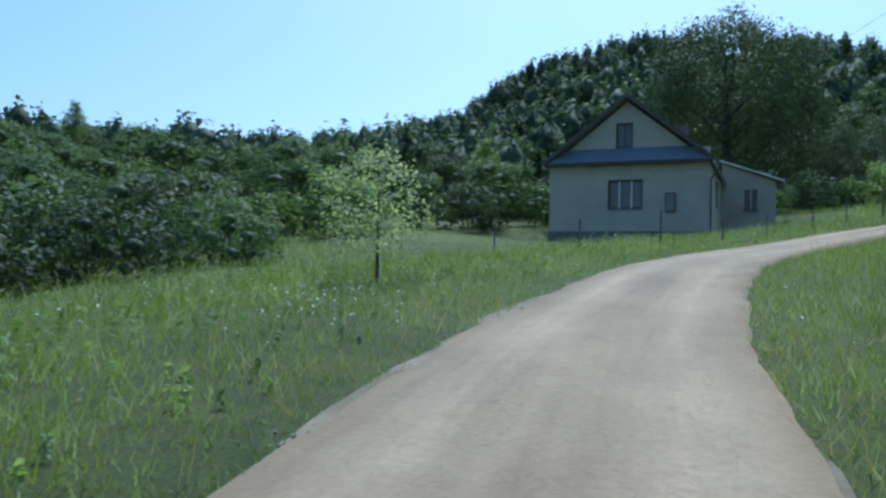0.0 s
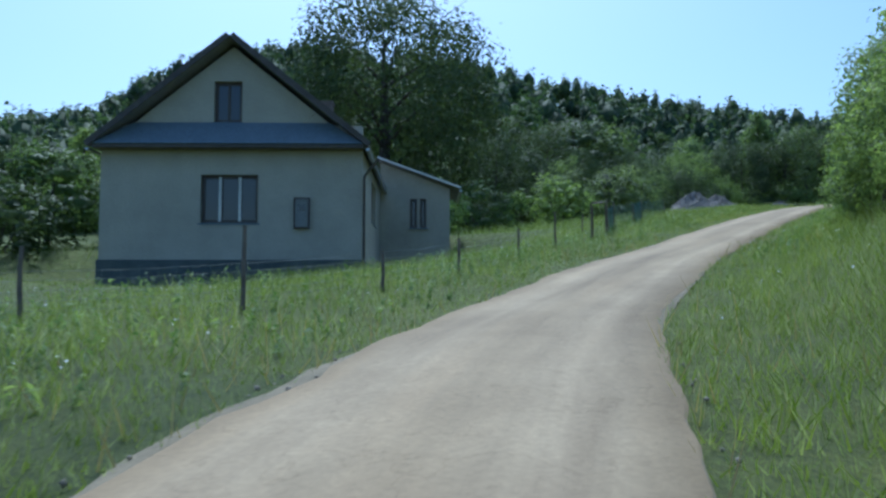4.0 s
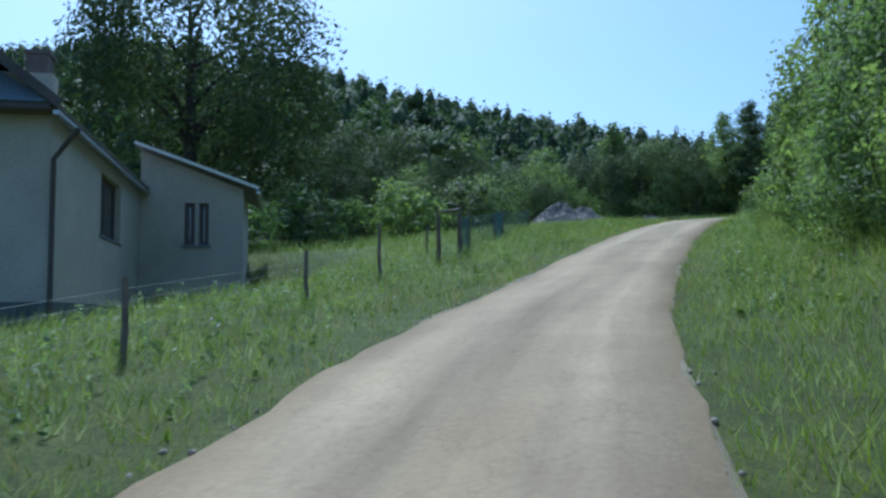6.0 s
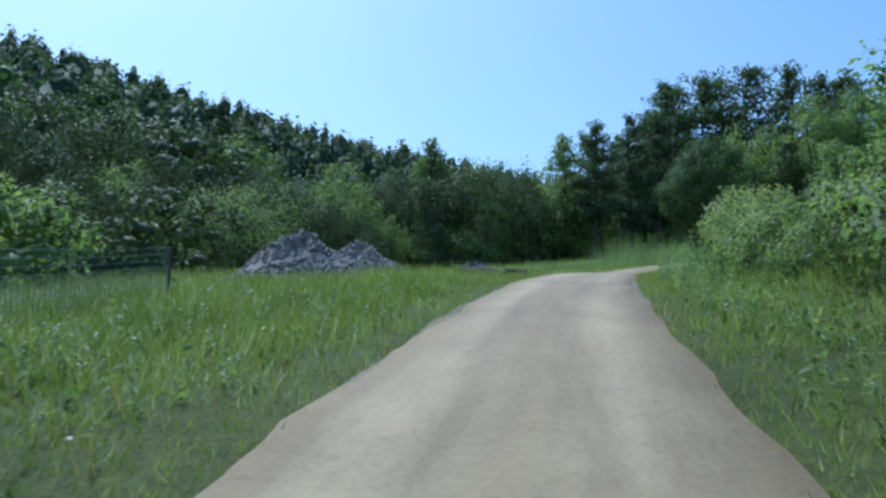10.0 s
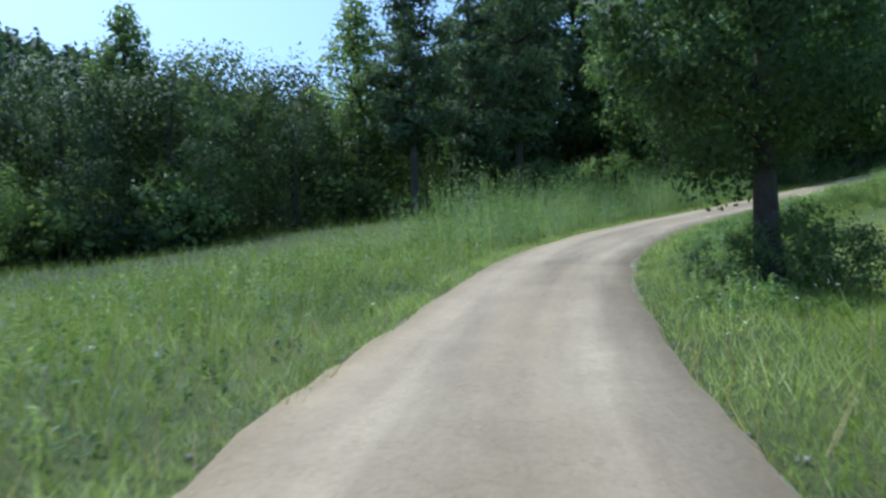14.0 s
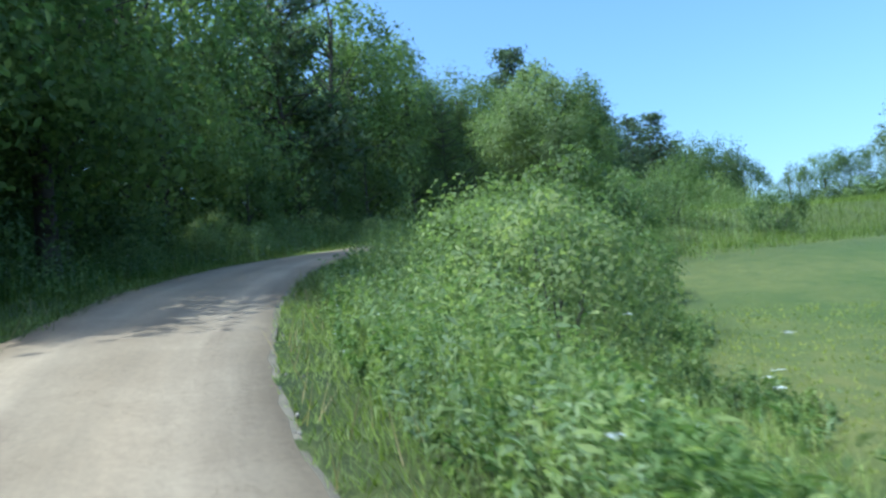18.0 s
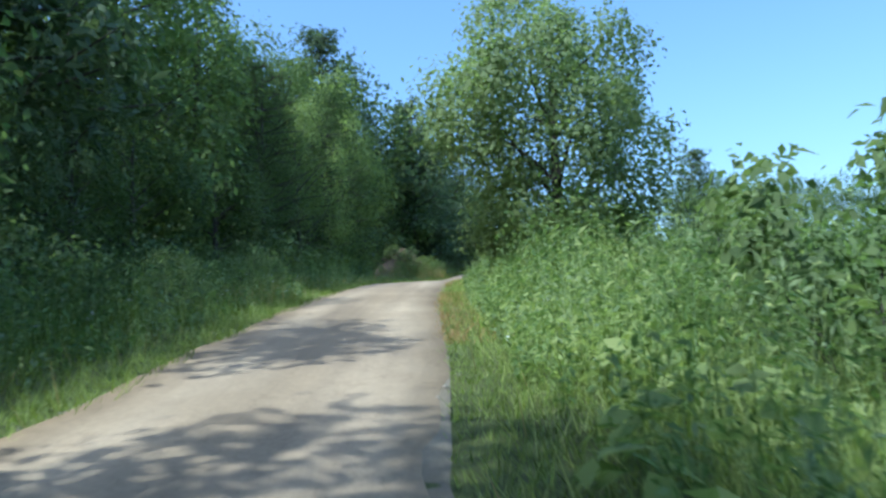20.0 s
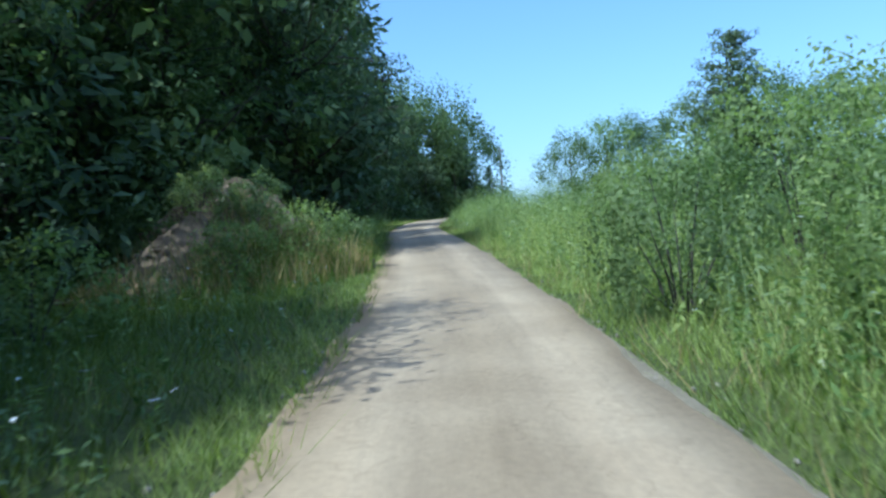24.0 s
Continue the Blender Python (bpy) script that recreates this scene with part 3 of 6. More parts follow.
for x, y, top, me, tall in ((98, 81.5, 30, PINE[0], 17), (103, 80.3, 31.5, PINE[1], 19), (107.5, 79.5, 33.5, PINE[0], 17), (110, 86, 31, PINE[0], 17), (113.5, 87, 33, PINE[1], 19), (117, 86, 36, PINE[0], 17), (114, 92, 34, PINE[1], 19), (121, 84.5, 40, BROAD_PINE, 18), (125.5, 82, 43, PINE[0], 17), (130, 78, 44, BROAD_PINE, 18), (116.3, 83.7, 34, PINE[1], 19), (135, 74, 44.5, PINE[0], 17), (138, 68, 43, BROAD_PINE, 18), (127, 87, 43, PINE[1], 19), (141, 62, 41.5, BROAD_PINE, 18), (132, 82, 44, PINE[1], 19), (140, 71, 44, PINE[0], 17)):
    plant_top(me, tall, "pine_tree", "tall dark pine at the wood's edge", x, y, top, 0.95, "pines by the bend")
for x, y, top in ((100.5, 86.7, 30.2), (95.4, 101.5, 31.2)):
    plant_top(ALDER, 16, "alder_tree", "slender green alder at the wood's edge", x, y, top, 1.2, "alders")
SALLOW = make_shrub(197, 6.6, 5.0, 9000, 0.1, LEAF_PALE, 15, 0.0, 0.3)
plant(SALLOW, "willow_bush", "large round pale green willow behind the fence", "bush", 61.2, 88.6, 1.0, 0.2, 0.1)

for x, y, s in ((-24, 44, 0.9), (-28, 52, 1.0), (-37, 60, 1.2), (-19, 41.5, 0.7), (-30, 60, 1.1), (-45, 50, 1.2), (-14, 45, 0.8), (-50, 70, 1.3), (-40, 76, 1.3), (66, 96, 0.7), (72, 99, 0.7), (70, 104, 0.8), (78, 108, 0.8), (76, 114, 0.9), (83, 113, 0.9), (88, 118, 0.9), (92, 113, 0.9), (60, 97, 0.7), (54, 94, 0.7), (50, 99, 0.8), (84, 104, 0.8), (90, 107, 0.8), (79, 95, 0.7), (-16, 38, 0.75), (-24, 36, 0.9), (-33, 34, 1.0), (-30, 44, 1.1), (-20, 46, 1.0), (-42, 40, 1.2), (-10, 52, 0.95), (-2, 56, 0.8), (-38, 22, 0.8), (-46, 28, 1.1), (-8, 62, 1.2), (4, 66, 1.1), (14, 68, 1.2), (-20, 58, 1.3), (-34, 56, 1.4), (24, 70, 1.0), (44, 76, 0.8), (-12, 60, 1.2)):
    plant((HEDGE if x > 82 else HEDGE_LOW)[int(abs(x)) % 2], "thicket_tree", "bushy small tree in the valley thicket", "tree", x, y, s * 0.8, x, 0.1, 1.5, "valley thicket")

WOOD_X, WOOD_Y = (44, 60, 80, 90, 99, 121), (82, 87, 94, 92, 88, 85)
erow = np.random.default_rng(78)
for row, (back, lo, hi) in enumerate(((0, 4.5, 7.5), (4.5, 7.5, 10.5), (9.5, 9, 12))):
    for x in np.arange(44, 121 - 3 * row, 4.3 + 0.5 * row):
        px = x + erow.uniform(-1.2, 1.2)
        py = float(np.interp(px, WOOD_X, WOOD_Y)) + back + erow.uniform(-1.0, 1.4)
        h, k = erow.uniform(lo, hi) * (1.0 if px < 88 else 1.15), int(erow.integers(3))
        k = 3 if px < 106 and erow.random() < 0.7 else k
        if math.hypot(px - 28, py - 77) > 12 and math.hypot(px - 60.6, py - 87) > 6.5:
            plant(EDGE[k], "edge_tree", ("bushy green tree at the wood's edge", "dark bushy tree at the wood's edge", "slender green tree at the wood's edge", "dense dark tree at the wood's edge")[k], "tree", px, py, h / 9, px, 0.1, erow.uniform(0.85, 1.1), "wood's edge")

# the wood north of the lane: broad-leaved trees and pines, row behind row
taken = [(27, 77, 6), (100.5, 86.7, 2), (95.4, 101.5, 2), (61, 89, 5)]


def free(x, y, room):
    if any((x - a) ** 2 + (y - b) ** 2 < (room + c) ** 2 for a, b, c in taken):
        return False
    taken.append((x, y, room))
    return True


for _ in range(1500):
    x, y = prng.uniform(-70, 150), prng.uniform(40, 165)
    s = float(near_lane(x, y)[0][0])
    edge = 0.3 * x + 0.95 * y
    if 40 < x < 124 and y < float(np.interp(x, WOOD_X, WOOD_Y)) + 12:
        continue
    if s > -9 or (x < 88 and edge < 90 + 6 * math.sin(x * 0.13)) or (x >= 80 and s > -16 - (prng.random() * 3)):
        continue
    if x < -5 and edge < 72:
        continue
    if not free(x, y, 1.9 if edge < 125 else 2.6):
        continue
    k = prng.random()
    near = edge < 104 and k < 0.25
    me = PINE_LOW[int(k * 20) % 2] if k > 0.84 else ALDER if near and k > 0.2 else ASH_LOW[int(k * 30) % 3]
    if 84 < x < 140 and y < 128 and k > 0.84:
        continue
    close = 84 < x < 140 and y < 122
    if close:
        me = EDGE[int(k * 30) % 3]
    if len(taken) < 205:
        plant(me, "pine_tree" if k > 0.84 else "forest_tree", "pine in the mixed hillside wood" if k > 0.84 else "leafy tree in the mixed hillside wood", "tree", x, y, (prng.uniform(0.8, 1.1) if x > 50 and y < 125 else prng.uniform(0.5, 0.75)) * (0.7 if k > 0.84 else 1.4 if close else 1.0), prng.uniform(0, 6), 0.1, prng.uniform(1.0, 1.45), "hillside wood")

# undergrowth at the wood's foot
for _ in range(80):
    x = prng.uniform(-60, 92)
    y = (89 + 6 * math.sin(x * 0.13) - 0.3 * x) / 0.95 + prng.uniform(0, 8) if x < 40 else float(np.interp(x, WOOD_X, WOOD_Y)) + prng.uniform(-1, 5)
    if float(near_lane(x, y)[0][0]) < -8 and math.hypot(x - 13, y - 50) > 11:
        k = int(prng.random() * 3)
        plant(BUSH_LOW[k], "bush", ("green leafy bush at the wood's foot", "pale green bush at the wood's foot", "dark dense bush at the wood's foot")[k], "bush", x, y, prng.uniform(0.7, 1.5), prng.uniform(0, 6), 0.15, 1.1, "undergrowth")

# trees along the lane's left side past the bend; a bank stands free of them
BANK_X, BANK_Y = 158.9, 5.6


def clear_of_bank(x, y, room):
    return math.hypot(x - BANK_X, y - BANK_Y) > room and not (0 < y - BANK_Y < 9 and abs(x - BANK_X - 0.29 * (y - BANK_Y)) < room - 0.5)


wall_from, wall_to = lane_at(113, 62), lane_at(172, -25)
for at in range(wall_from, len(LANE) - 20, 9):
    for row, side in enumerate((-7.4, -11.5, -16.5)):
        x, y = spot(at + prng.uniform(-2.5, 2.5), side + prng.uniform(-0.9, 0.9))
        k = prng.random()
        close = row == 0 and at < wall_to
        me = BROAD_PINE if k > 0.88 and close else PINE_LOW[int(k * 20) % 2] if k > 0.74 else LEAFY[int(k * 40) % 3] if close else (EDGE if at < wall_to else ASH_LOW)[int(k * 40) % 3]
        tall = (prng.uniform(0.6, 0.8), prng.uniform(1.0, 1.25), prng.uniform(1.25, 1.5))[row] * (1.6 if me in LEAFY else 1.44 if me in EDGE else 0.7 if me in PINE_LOW else 1)
        if lane_at(128.5, 48) < at < lane_at(140.5, 28.5):
            if row == 1:
                continue
            me, tall = LEAFY[int(k * 40) % 3], prng.uniform(0.6, 0.8)
        elif row == 0 and lane_at(137, 34.5) < at < lane_at(158, -4):
            me, tall = PINE_NEAR, prng.uniform(0.8, 1.0)
        elif row == 1 and lane_at(137, 34.5) < at < lane_at(158, -4):
            me, tall = LEAFY[2], prng.uniform(1.5, 1.8)
        if row == 2 and ((at // 9) % 2 or x < 150):
            continue
        if float(near_lane(x, y)[0][0]) < -6 and (row > 1 or clear_of_bank(x, y, 4.2)):
            plant(me, "roadside_tree", "dark leafy tree shading the lane" if k <= 0.74 and me is not PINE_NEAR else "dark conifer shading the lane", "tree", x, y, tall, prng.uniform(0, 6), 0.1, prng.uniform(0.9, 1.15), "trees along the lane")
for x, y, h in ((162.6, -2.4, 17), (168.3, -11.5, 16), (174, -23, 17)):
    plant(BROAD_PINE, "pine_tree", "broad dark pine leaning over the lane", "tree", x, y, h / 18, x, 0.1, 0.95, "trees along the lane")
for x, y, s in ((153.6, 19.4, 1.4), (148.4, 27.6, 1.0), (126.4, 63.6, 1.3)):
    plant(LEAFY[0], "roadside_tree", "tall leafy tree casting shade on the lane", "tree", x, y, s, x, 0.1, 0.9, "trees along the lane")
for at, side, size in ((lane_at(122, 56.4), -3.9, 0.42), (lane_at(124, 54), -4.1, 0.5), (lane_at(126, 51.5), -3.9, 0.4), (lane_at(132.5, 42), -4.2, 0.5), (lane_at(136, 36.5), -4.4, 0.6)):
    x, y = spot(at, side)
    plant(WILLOW[0], "willow_bush", "low pale green bush at the lane's edge", "bush", x, y, size, x, 0.05, 1.1, "bushes")
for at in range(lane_at(103, 66), len(LANE) - 30, 6):
    x, y = spot(at, (-6.4 if at > wall_from else -11.5) + prng.uniform(-0.8, 0.8))
    k = int(prng.random() * 3)
    if float(near_lane(x, y)[0][0]) < -5 and clear_of_bank(x, y, 4):
        plant((BUSH if at < wall_to else BUSH_LOW)[k], "bush", ("green leafy bush under the trees", "pale green bush under the trees", "dark dense bush under the trees")[k], "bush", x, y, prng.uniform(0.6, 1.1), prng.uniform(0, 6), 0.1, 1.0, "bushes under the trees")
for at in range(lane_at(118, 59), lane_at(165, -15), 8):
    x, y = spot(at + prng.uniform(-1, 1), (-13 if at > wall_from else -14.5) + prng.uniform(-1.5, 1.5))
    k = int(prng.random() * 3)
    plant(BUSH_LOW[k], "bush", ("green leafy bush under the trees", "pale green bush under the trees", "dark dense bush under the trees")[k], "bush", x, y, prng.uniform(1.0, 1.5), prng.uniform(0, 6), 0.1, 1.1, "bushes under the trees")

# hedge of young trees on the right before the crest
for at in range(lane_at(19, 33), lane_at(47, 52), 4):
    for side in (5.7, 8.2):
        x, y = spot(at + prng.uniform(-1, 1), side + prng.uniform(-0.5, 0.7))
        far = step01(np.array([float(at)]), lane_at(30, 42), lane_at(47, 52))[0]
        plant(HEDGE[int(prng.random() * 2)], "hedge_tree", "bushy young tree in the lane's hedge", "tree", x, y, prng.uniform(0.55, 1.0) * (1.05 - 0.55 * far) * (1.25 if side > 6 else 0.8), prng.uniform(0, 6), 0.1, 1.0, "hedge")
for at in range(lane_at(22, 35.5), lane_at(50, 53.5), 5):
    x, y = spot(at + prng.uniform(-1, 1), 4.7 + prng.uniform(-0.4, 0.5))
    k = (0, 2, 1)[int(prng.random() * 3)]
    plant(BUSH[k], "bush", ("green leafy bush at the hedge's foot", "pale green bush at the hedge's foot", "dark leafy bush at the hedge's foot")[k], "bush", x, y, prng.uniform(0.45, 0.75), prng.uniform(0, 6), 0.1, 1.0, "hedge")
# bushes: by the field and past the bend
for x, y, s, w in ((110.6, 57.6, 0.92, 0.9), (112.8, 55.9, 1.0, 0.9), (115.4, 54.3, 0.95, 1.1), (117.8, 52.0, 0.94, 1.15), (120.0, 48.6, 0.8, 1.1), (113.4, 53.4, 0.8, 1.0), (115.2, 50.6, 0.6, 1.1), (128.5, 55.7, 0.7, 0.8), (130.2, 53.6, 0.5, 1.1), (54.8, 50.2, 0.95, 0.95), (58.0, 51.2, 1.05, 1.0), (61.0, 52.1, 1.0, 1.0), (64.0, 52.6, 0.85, 1.0), (121.6, 44.0, 1.1, 1.1), (124.5, 39.0, 1.1, 1.1), (127.0, 33.0, 1.0, 1.2),
                   (146.4, 10.8, 0.85, 0.8), (145.0, 8.0, 1.05, 0.85), (147.6, 5.0, 0.85, 0.9), (143.6, 13.0, 0.75, 0.9), (143, 5, 1.2, 0.9), (149.5, 0.5, 0.8, 0.9), (133, 26, 0.8, 1.1), (137.5, 18, 0.9, 1.1)):
    plant(WILLOW[int(x) % 2], "willow_bush", "pale green fine-leaved shrub above tall weeds", "bush", x, y, s, x * 3, 0.1, w, "bushes")
for x, y, s, w, k in ((122.5, 44.7, 1.5, 0.8, 2), (123.4, 29.7, 0.8, 1.0, 2), (125, 43, 0.7, 1.2, 0), (128, 38.5, 0.7, 1.2, 1), (134, 31, 0.7, 1.2, 0), (9, 66, 1.3, 1.2, 0), (2, 60, 1.2, 1.3, 2), (-6, 44, 1.3, 1.2, 1), (-14, 40, 1.5, 1.2, 2),
                      (-9.5, 21, 0.85, 1.2, 2), (-7.2, 25, 0.75, 1.2, 0), (-13, 22, 1.2, 1.2, 0), (-16, 25, 1.4, 1.2, 2), (-11.5, 17.5, 0.8, 1.3, 2), (-14.5, 16, 1.0, 1.2, 0), (-12, 28, 1.2, 1.2, 2), (-20, 30, 1.5, 1.2, 0), (-18, 20, 1.1, 1.2, 1), (-28, 26, 1.6, 1.2, 2), (-9, 34, 0.9, 1.2, 0), (-26, 16, 1.3, 1.1, 2), (-36, 30, 1.7, 1.2, 1), (24, 60, 1.1, 1.2, 1), (30, 63, 1.2, 1.2, 0), (40, 70, 1.3, 1.2, 1), (50, 76, 1.5, 1.2, 2),
                      (80.3, 95.6, 0.5, 0.8, 1), (78.6, 60.9, 0.6, 0.8, 2), (79.6, 60.4, 0.5, 1.0, 2), (76.8, 62.0, 0.36, 1.1, 2), (77.9, 60.3, 0.5, 1.0, 2), (77.0, 61.2, 0.5, 0.7, 2)):
    plant((BUSH if x > 56 else BUSH_LOW)[k], "bush", ("green leafy bush in the grass", "pale green leafy bush in the grass", "dark green dense bush in the grass")[k], "bush", x, y, s, x * 3, 0.1, w, "bushes")
# distant trees past the field: place, and the height of the top
def plant_to(me, tall, x, y, top, wide, label):
    plant(me, "distant_tree", label, "tree", x, y, (top + 1.2 - float(ground(x, y)[0])) / tall, x, 0.2, wide, "trees past the field")


for x, y, top, k in ((169.8, -59, 37.5, 2), (166, -60.5, 39, 1), (162.5, -61.5, 38.5, 0), (158, -66, 40.5, 2), (150.4, -64, 41.5, 0), (146.6, -64.6, 40, 1), (143.5, -65, 40, 2), (139, -65, 39, 0), (134, -64, 38.5, 2), (128, -62, 37.5, 0), (122, -60, 37, 2)):
    plant_to(ROUND[k % 2], 12, x, y, top - 1, 1.0, "leafy tree beyond the sloping field")
for x, y, top in ((153.6, -63.6, 45.5), (184.8, -41.6, 48.5)):
    plant_to(BROAD_PINE, 18, x, y, top, 1.05, "tall conifer beyond the sloping field")
for x, y, top, k in ((190, -50, 43, 2), (193, -56, 45, 2), (191.5, -62, 46, 0), (190, -69, 46, 2), (189, -77, 42, 2), (196, -66, 47, 2)):
    plant_to(ROUND[k % 2], 12, x, y, top, 0.8, "dark tree where the lane ends")
for k in range(13):
    x = 117 + 3.9 * k
    plant(BUSH_LOW[k % 3], "bush", ("green bush under the far trees", "pale green bush under the far trees", "dark bush under the far trees")[k % 3], "bush", x, -55 + 3 * math.sin(k * 2.0), 1.5 + 0.3 * math.sin(k * 5.0), x, 0.2, 1.3, "bushes")
# tall trees standing back from the lane
for x, y, top, me, tall in ((119.3, 66.8, 33, TALL, 15), (122.6, 64.2, 34, TALL, 15), (125.4, 61.2, 34.5, TALL, 15), (134, 57, 36, TALL, 15), (138.5, 52, 37, TALL, 15), (142.5, 46, 39, BROAD_PINE, 18), (146.5, 41, 40, TALL, 15), (149.5, 36.5, 39, TALL, 15), (152.2, 31, 37.5, TALL, 15), (155, 24.5, 34.5, LEAFY[1], 9.5), (137, 63, 33.5, ROUND[0], 12), (141.5, 58, 34, ROUND[0], 12), (146.5, 53, 35, ROUND[0], 12), (150.5, 47.5, 36, ROUND[1], 12), (155, 41.5, 36, ROUND[0], 12), (159, 35, 36, ROUND[0], 12), (161, 27, 36, ROUND[1], 12), (164.9, 7.3, 46.0, BROAD_PINE, 18), (167.5, 2.5, 43.8, ROUND[0], 12), (172.5, -5, 42, ROUND[0], 12), (166, 17.5, 39, ROUND[1], 12), (176, -15, 38, ROUND[0], 12), (127, 64, 34, TALL, 15)):
    plant_to(me, tall, x, y, top, 1.0, "tall dark tree behind the roadside trees")

# far woods on the hill
def far_wood(seed, count):
    rng = np.random.default_rng(seed)
    made, n = [], 0
    while n < count:
        x, y = rng.uniform(-330, 380), rng.uniform(60, 420)
        edge = 0.3 * x + 0.95 * y
        if edge < 99 or float(near_lane(x, y)[0][0]) > -60 and x > 60 or math.hypot(x - 40, y - 40) < 62 or (40 < x < 150 and edge < 128):
            continue
        if x < -75 and edge < 60:
            continue
        n += 1
        h, r = rng.uniform(8, 15), rng.uniform(2.6, 4.4)
        pine = rng.random() < 0.35
        c, f, w = full_crown(rng, h, 0.06, r * (0.8 if pine else 1.0), 60, 0.7, 1.0, 0.15 if pine else 0.7, 0.72, (6, 4), 0.6)
        made.append((c + (x, y, float(ground(x, y)[0])), f, w))
    return joined(made)


fv, ff, fn = far_wood(5, 3400)
tagged(new("far_wood", quick_mesh("far_wood", fv, ff, FAR_LEAF, normals=fn)), "dense mixed wood covering the far hillside", "wood", kind="stuff")


# ---- grass and weeds ----
def scatter(rng, count, lo, hi, left, right, power=1.0):
    """Places along the lane from point lo to hi, from left to right metres beside it, denser near it."""
    at = rng.uniform(lo, hi, count)
    i = at.astype(int).clip(0, len(LANE) - 1)
    u = rng.uniform(0, 1, count) ** power
    side = np.where(rng.random(count) < 0.5, -(HALF + u * (left - HALF)), HALF + u * (right - HALF)) if left and right else (HALF + u * (right - HALF) if right else -(HALF + u * (left - HALF)))
    slip = (at - i) * 0.5
    return LANE[i, 0] + LANE_WAY[i, 1] * side + LANE_WAY[i, 0] * slip, LANE[i, 1] - LANE_WAY[i, 0] * side + LANE_WAY[i, 1] * slip, side


def blades(x, y, height, width, rng, lean=0.35):
    """Grass blades: pointed strips leaning every way."""
    n = len(x)
    z = ground(x, y) - 0.02
    g = rng.uniform(0, 2 * math.pi, n)
    dx, dy = np.cos(g), np.sin(g)
    o = rng.normal(0, lean, (n, 2)) * height[:, None]
    a = np.stack([x - dx * width, y - dy * width, z], 1)
    b = np.stack([x + dx * width, y + dy * width, z], 1)
    d = np.stack([x + o[:, 0], y + o[:, 1], z + height], 1)
    up = unit(np.stack([0.5 * o[:, 0] / height - 0.25 * dy, 0.5 * o[:, 1] / height + 0.25 * dx, np.ones(n)], 1))
    face = np.cross(b - a, d - a)
    turn = (face * up).sum(1) < 0
    a[turn], b[turn] = b[turn].copy(), a[turn].copy()
    return np.stack([a, b, d], 1).reshape(-1, 3), np.arange(3 * n).reshape(-1, 3), np.repeat(up, 3, axis=0)


def patchy(x, y, scale):
    """0 to 1, in uneven patches about the given number of metres across."""
    k = 2.2 / scale
    v = np.sin(k * x + 1.7 * np.sin(0.63 * k * y)) + np.sin(1.21 * k * y + 1.3 * np.sin(0.71 * k * x + 2)) + 0.6 * np.sin(2.3 * k * (x + 0.6 * y)) 
    return np.clip(0.5 + v / 4.4, 0, 1)


def off_lane(x, y, gap=0.0):
    s, i = near_lane(x, y)
    return s, np.abs(s) > HALF + gap


def on_cinder(x, y):
    a, c = (x - 60.6) * 0.9 + (y - 62.0) * 0.44, -(x - 60.6) * 0.44 + (y - 62.0) * 0.9
    return (a / 5.7) ** 2 + (c / 1.9) ** 2


def in_house(x, y):
    a, c = (x - 6.45) * 0.918 - (y - 47.3) * 0.397, (x - 6.45) * 0.397 + (y - 47.3) * 0.918
    return (a > -0.4) & (a < 13) & (c > -0.5) & (c < 14)


grng = np.random.default_rng(9)
END = len(LANE)
x, y, side = scatter(grng, 560000, 40, END - 60, 9, 9, 1.35)
s, ok = off_lane(x, y, 0.03)
ok &= ((on_cinder(x, y) > 0.4 + 0.8 * grng.random(len(x))) | (grng.random(len(x)) < 0.22)) & (np.abs(s) - HALF > 0.35 * grng.random(len(x)) ** 2)
x, y, s = x[ok], y[ok], s[ok]
hgt = np.clip(0.10 + 0.09 * (np.abs(s) - HALF), 0.1, 0.42) * grng.uniform(0.5, 1.4, len(x)) * (0.6 + 0.8 * patchy(x, y, 0.9))
lawn = (s > 5) & (x > 60) & (x < 118)
hgt[(s > 0) & (x > 66) & (x < 103)] *= 0.8
hgt[(s < 0) & (x < 34)] *= 0.7
hgt[lawn] = grng.uniform(0.03, 0.09, lawn.sum())
gv, gf, gn = blades(x, y, hgt, 0.004 + 0.006 * grng.random(len(x)), grng, 0.5)
tagged(new("verge_grass", quick_mesh("verge_grass", gv, gf, GRASS, normals=gn)), "long green grass along the lane's verges", "grass", kind="stuff")
x, y, side = scatter(grng, 90000, lane_at(60, 59), END - 60, 2.2, 3.2, 1.6)
s, ok = off_lane(x, y, 0.0)
x, y, s = x[ok], y[ok], s[ok]
gv, gf, gn = blades(x, y, grng.uniform(0.1, 0.3, len(x)) * np.clip(0.35 + (np.abs(s) - HALF), 0.35, 1) * (0.4 + 1.1 * patchy(x, y, 1.1)), 0.004 + 0.004 * grng.random(len(x)), grng, 0.6)
tagged(new("edge_grass", quick_mesh("edge_grass", gv, gf, WEED, normals=gn)), "pale uneven grass tufts at the lane's edge", "grass", kind="stuff")
x, y, side = scatter(grng, 30000, lane_at(112, 63), END - 60, 1.0, 0, 1.0)
s, i = near_lane(x, y)
ok = (s < -HALF + 0.32 * patchy(x, y, 0.8) * grng.random(len(x)))
x, y, s = x[ok], y[ok], s[ok]
gv, gf, gn = blades(x, y, grng.uniform(0.1, 0.34, len(x)) * (0.4 + 1.0 * patchy(x, y, 0.8)), 0.004 + 0.004 * grng.random(len(x)), grng, 0.7)
tagged(new("edge_grass", quick_mesh("edge_grass", gv, gf, GRASS, normals=gn)), "green grass tufts creeping over the lane's edge", "grass", kind="stuff")
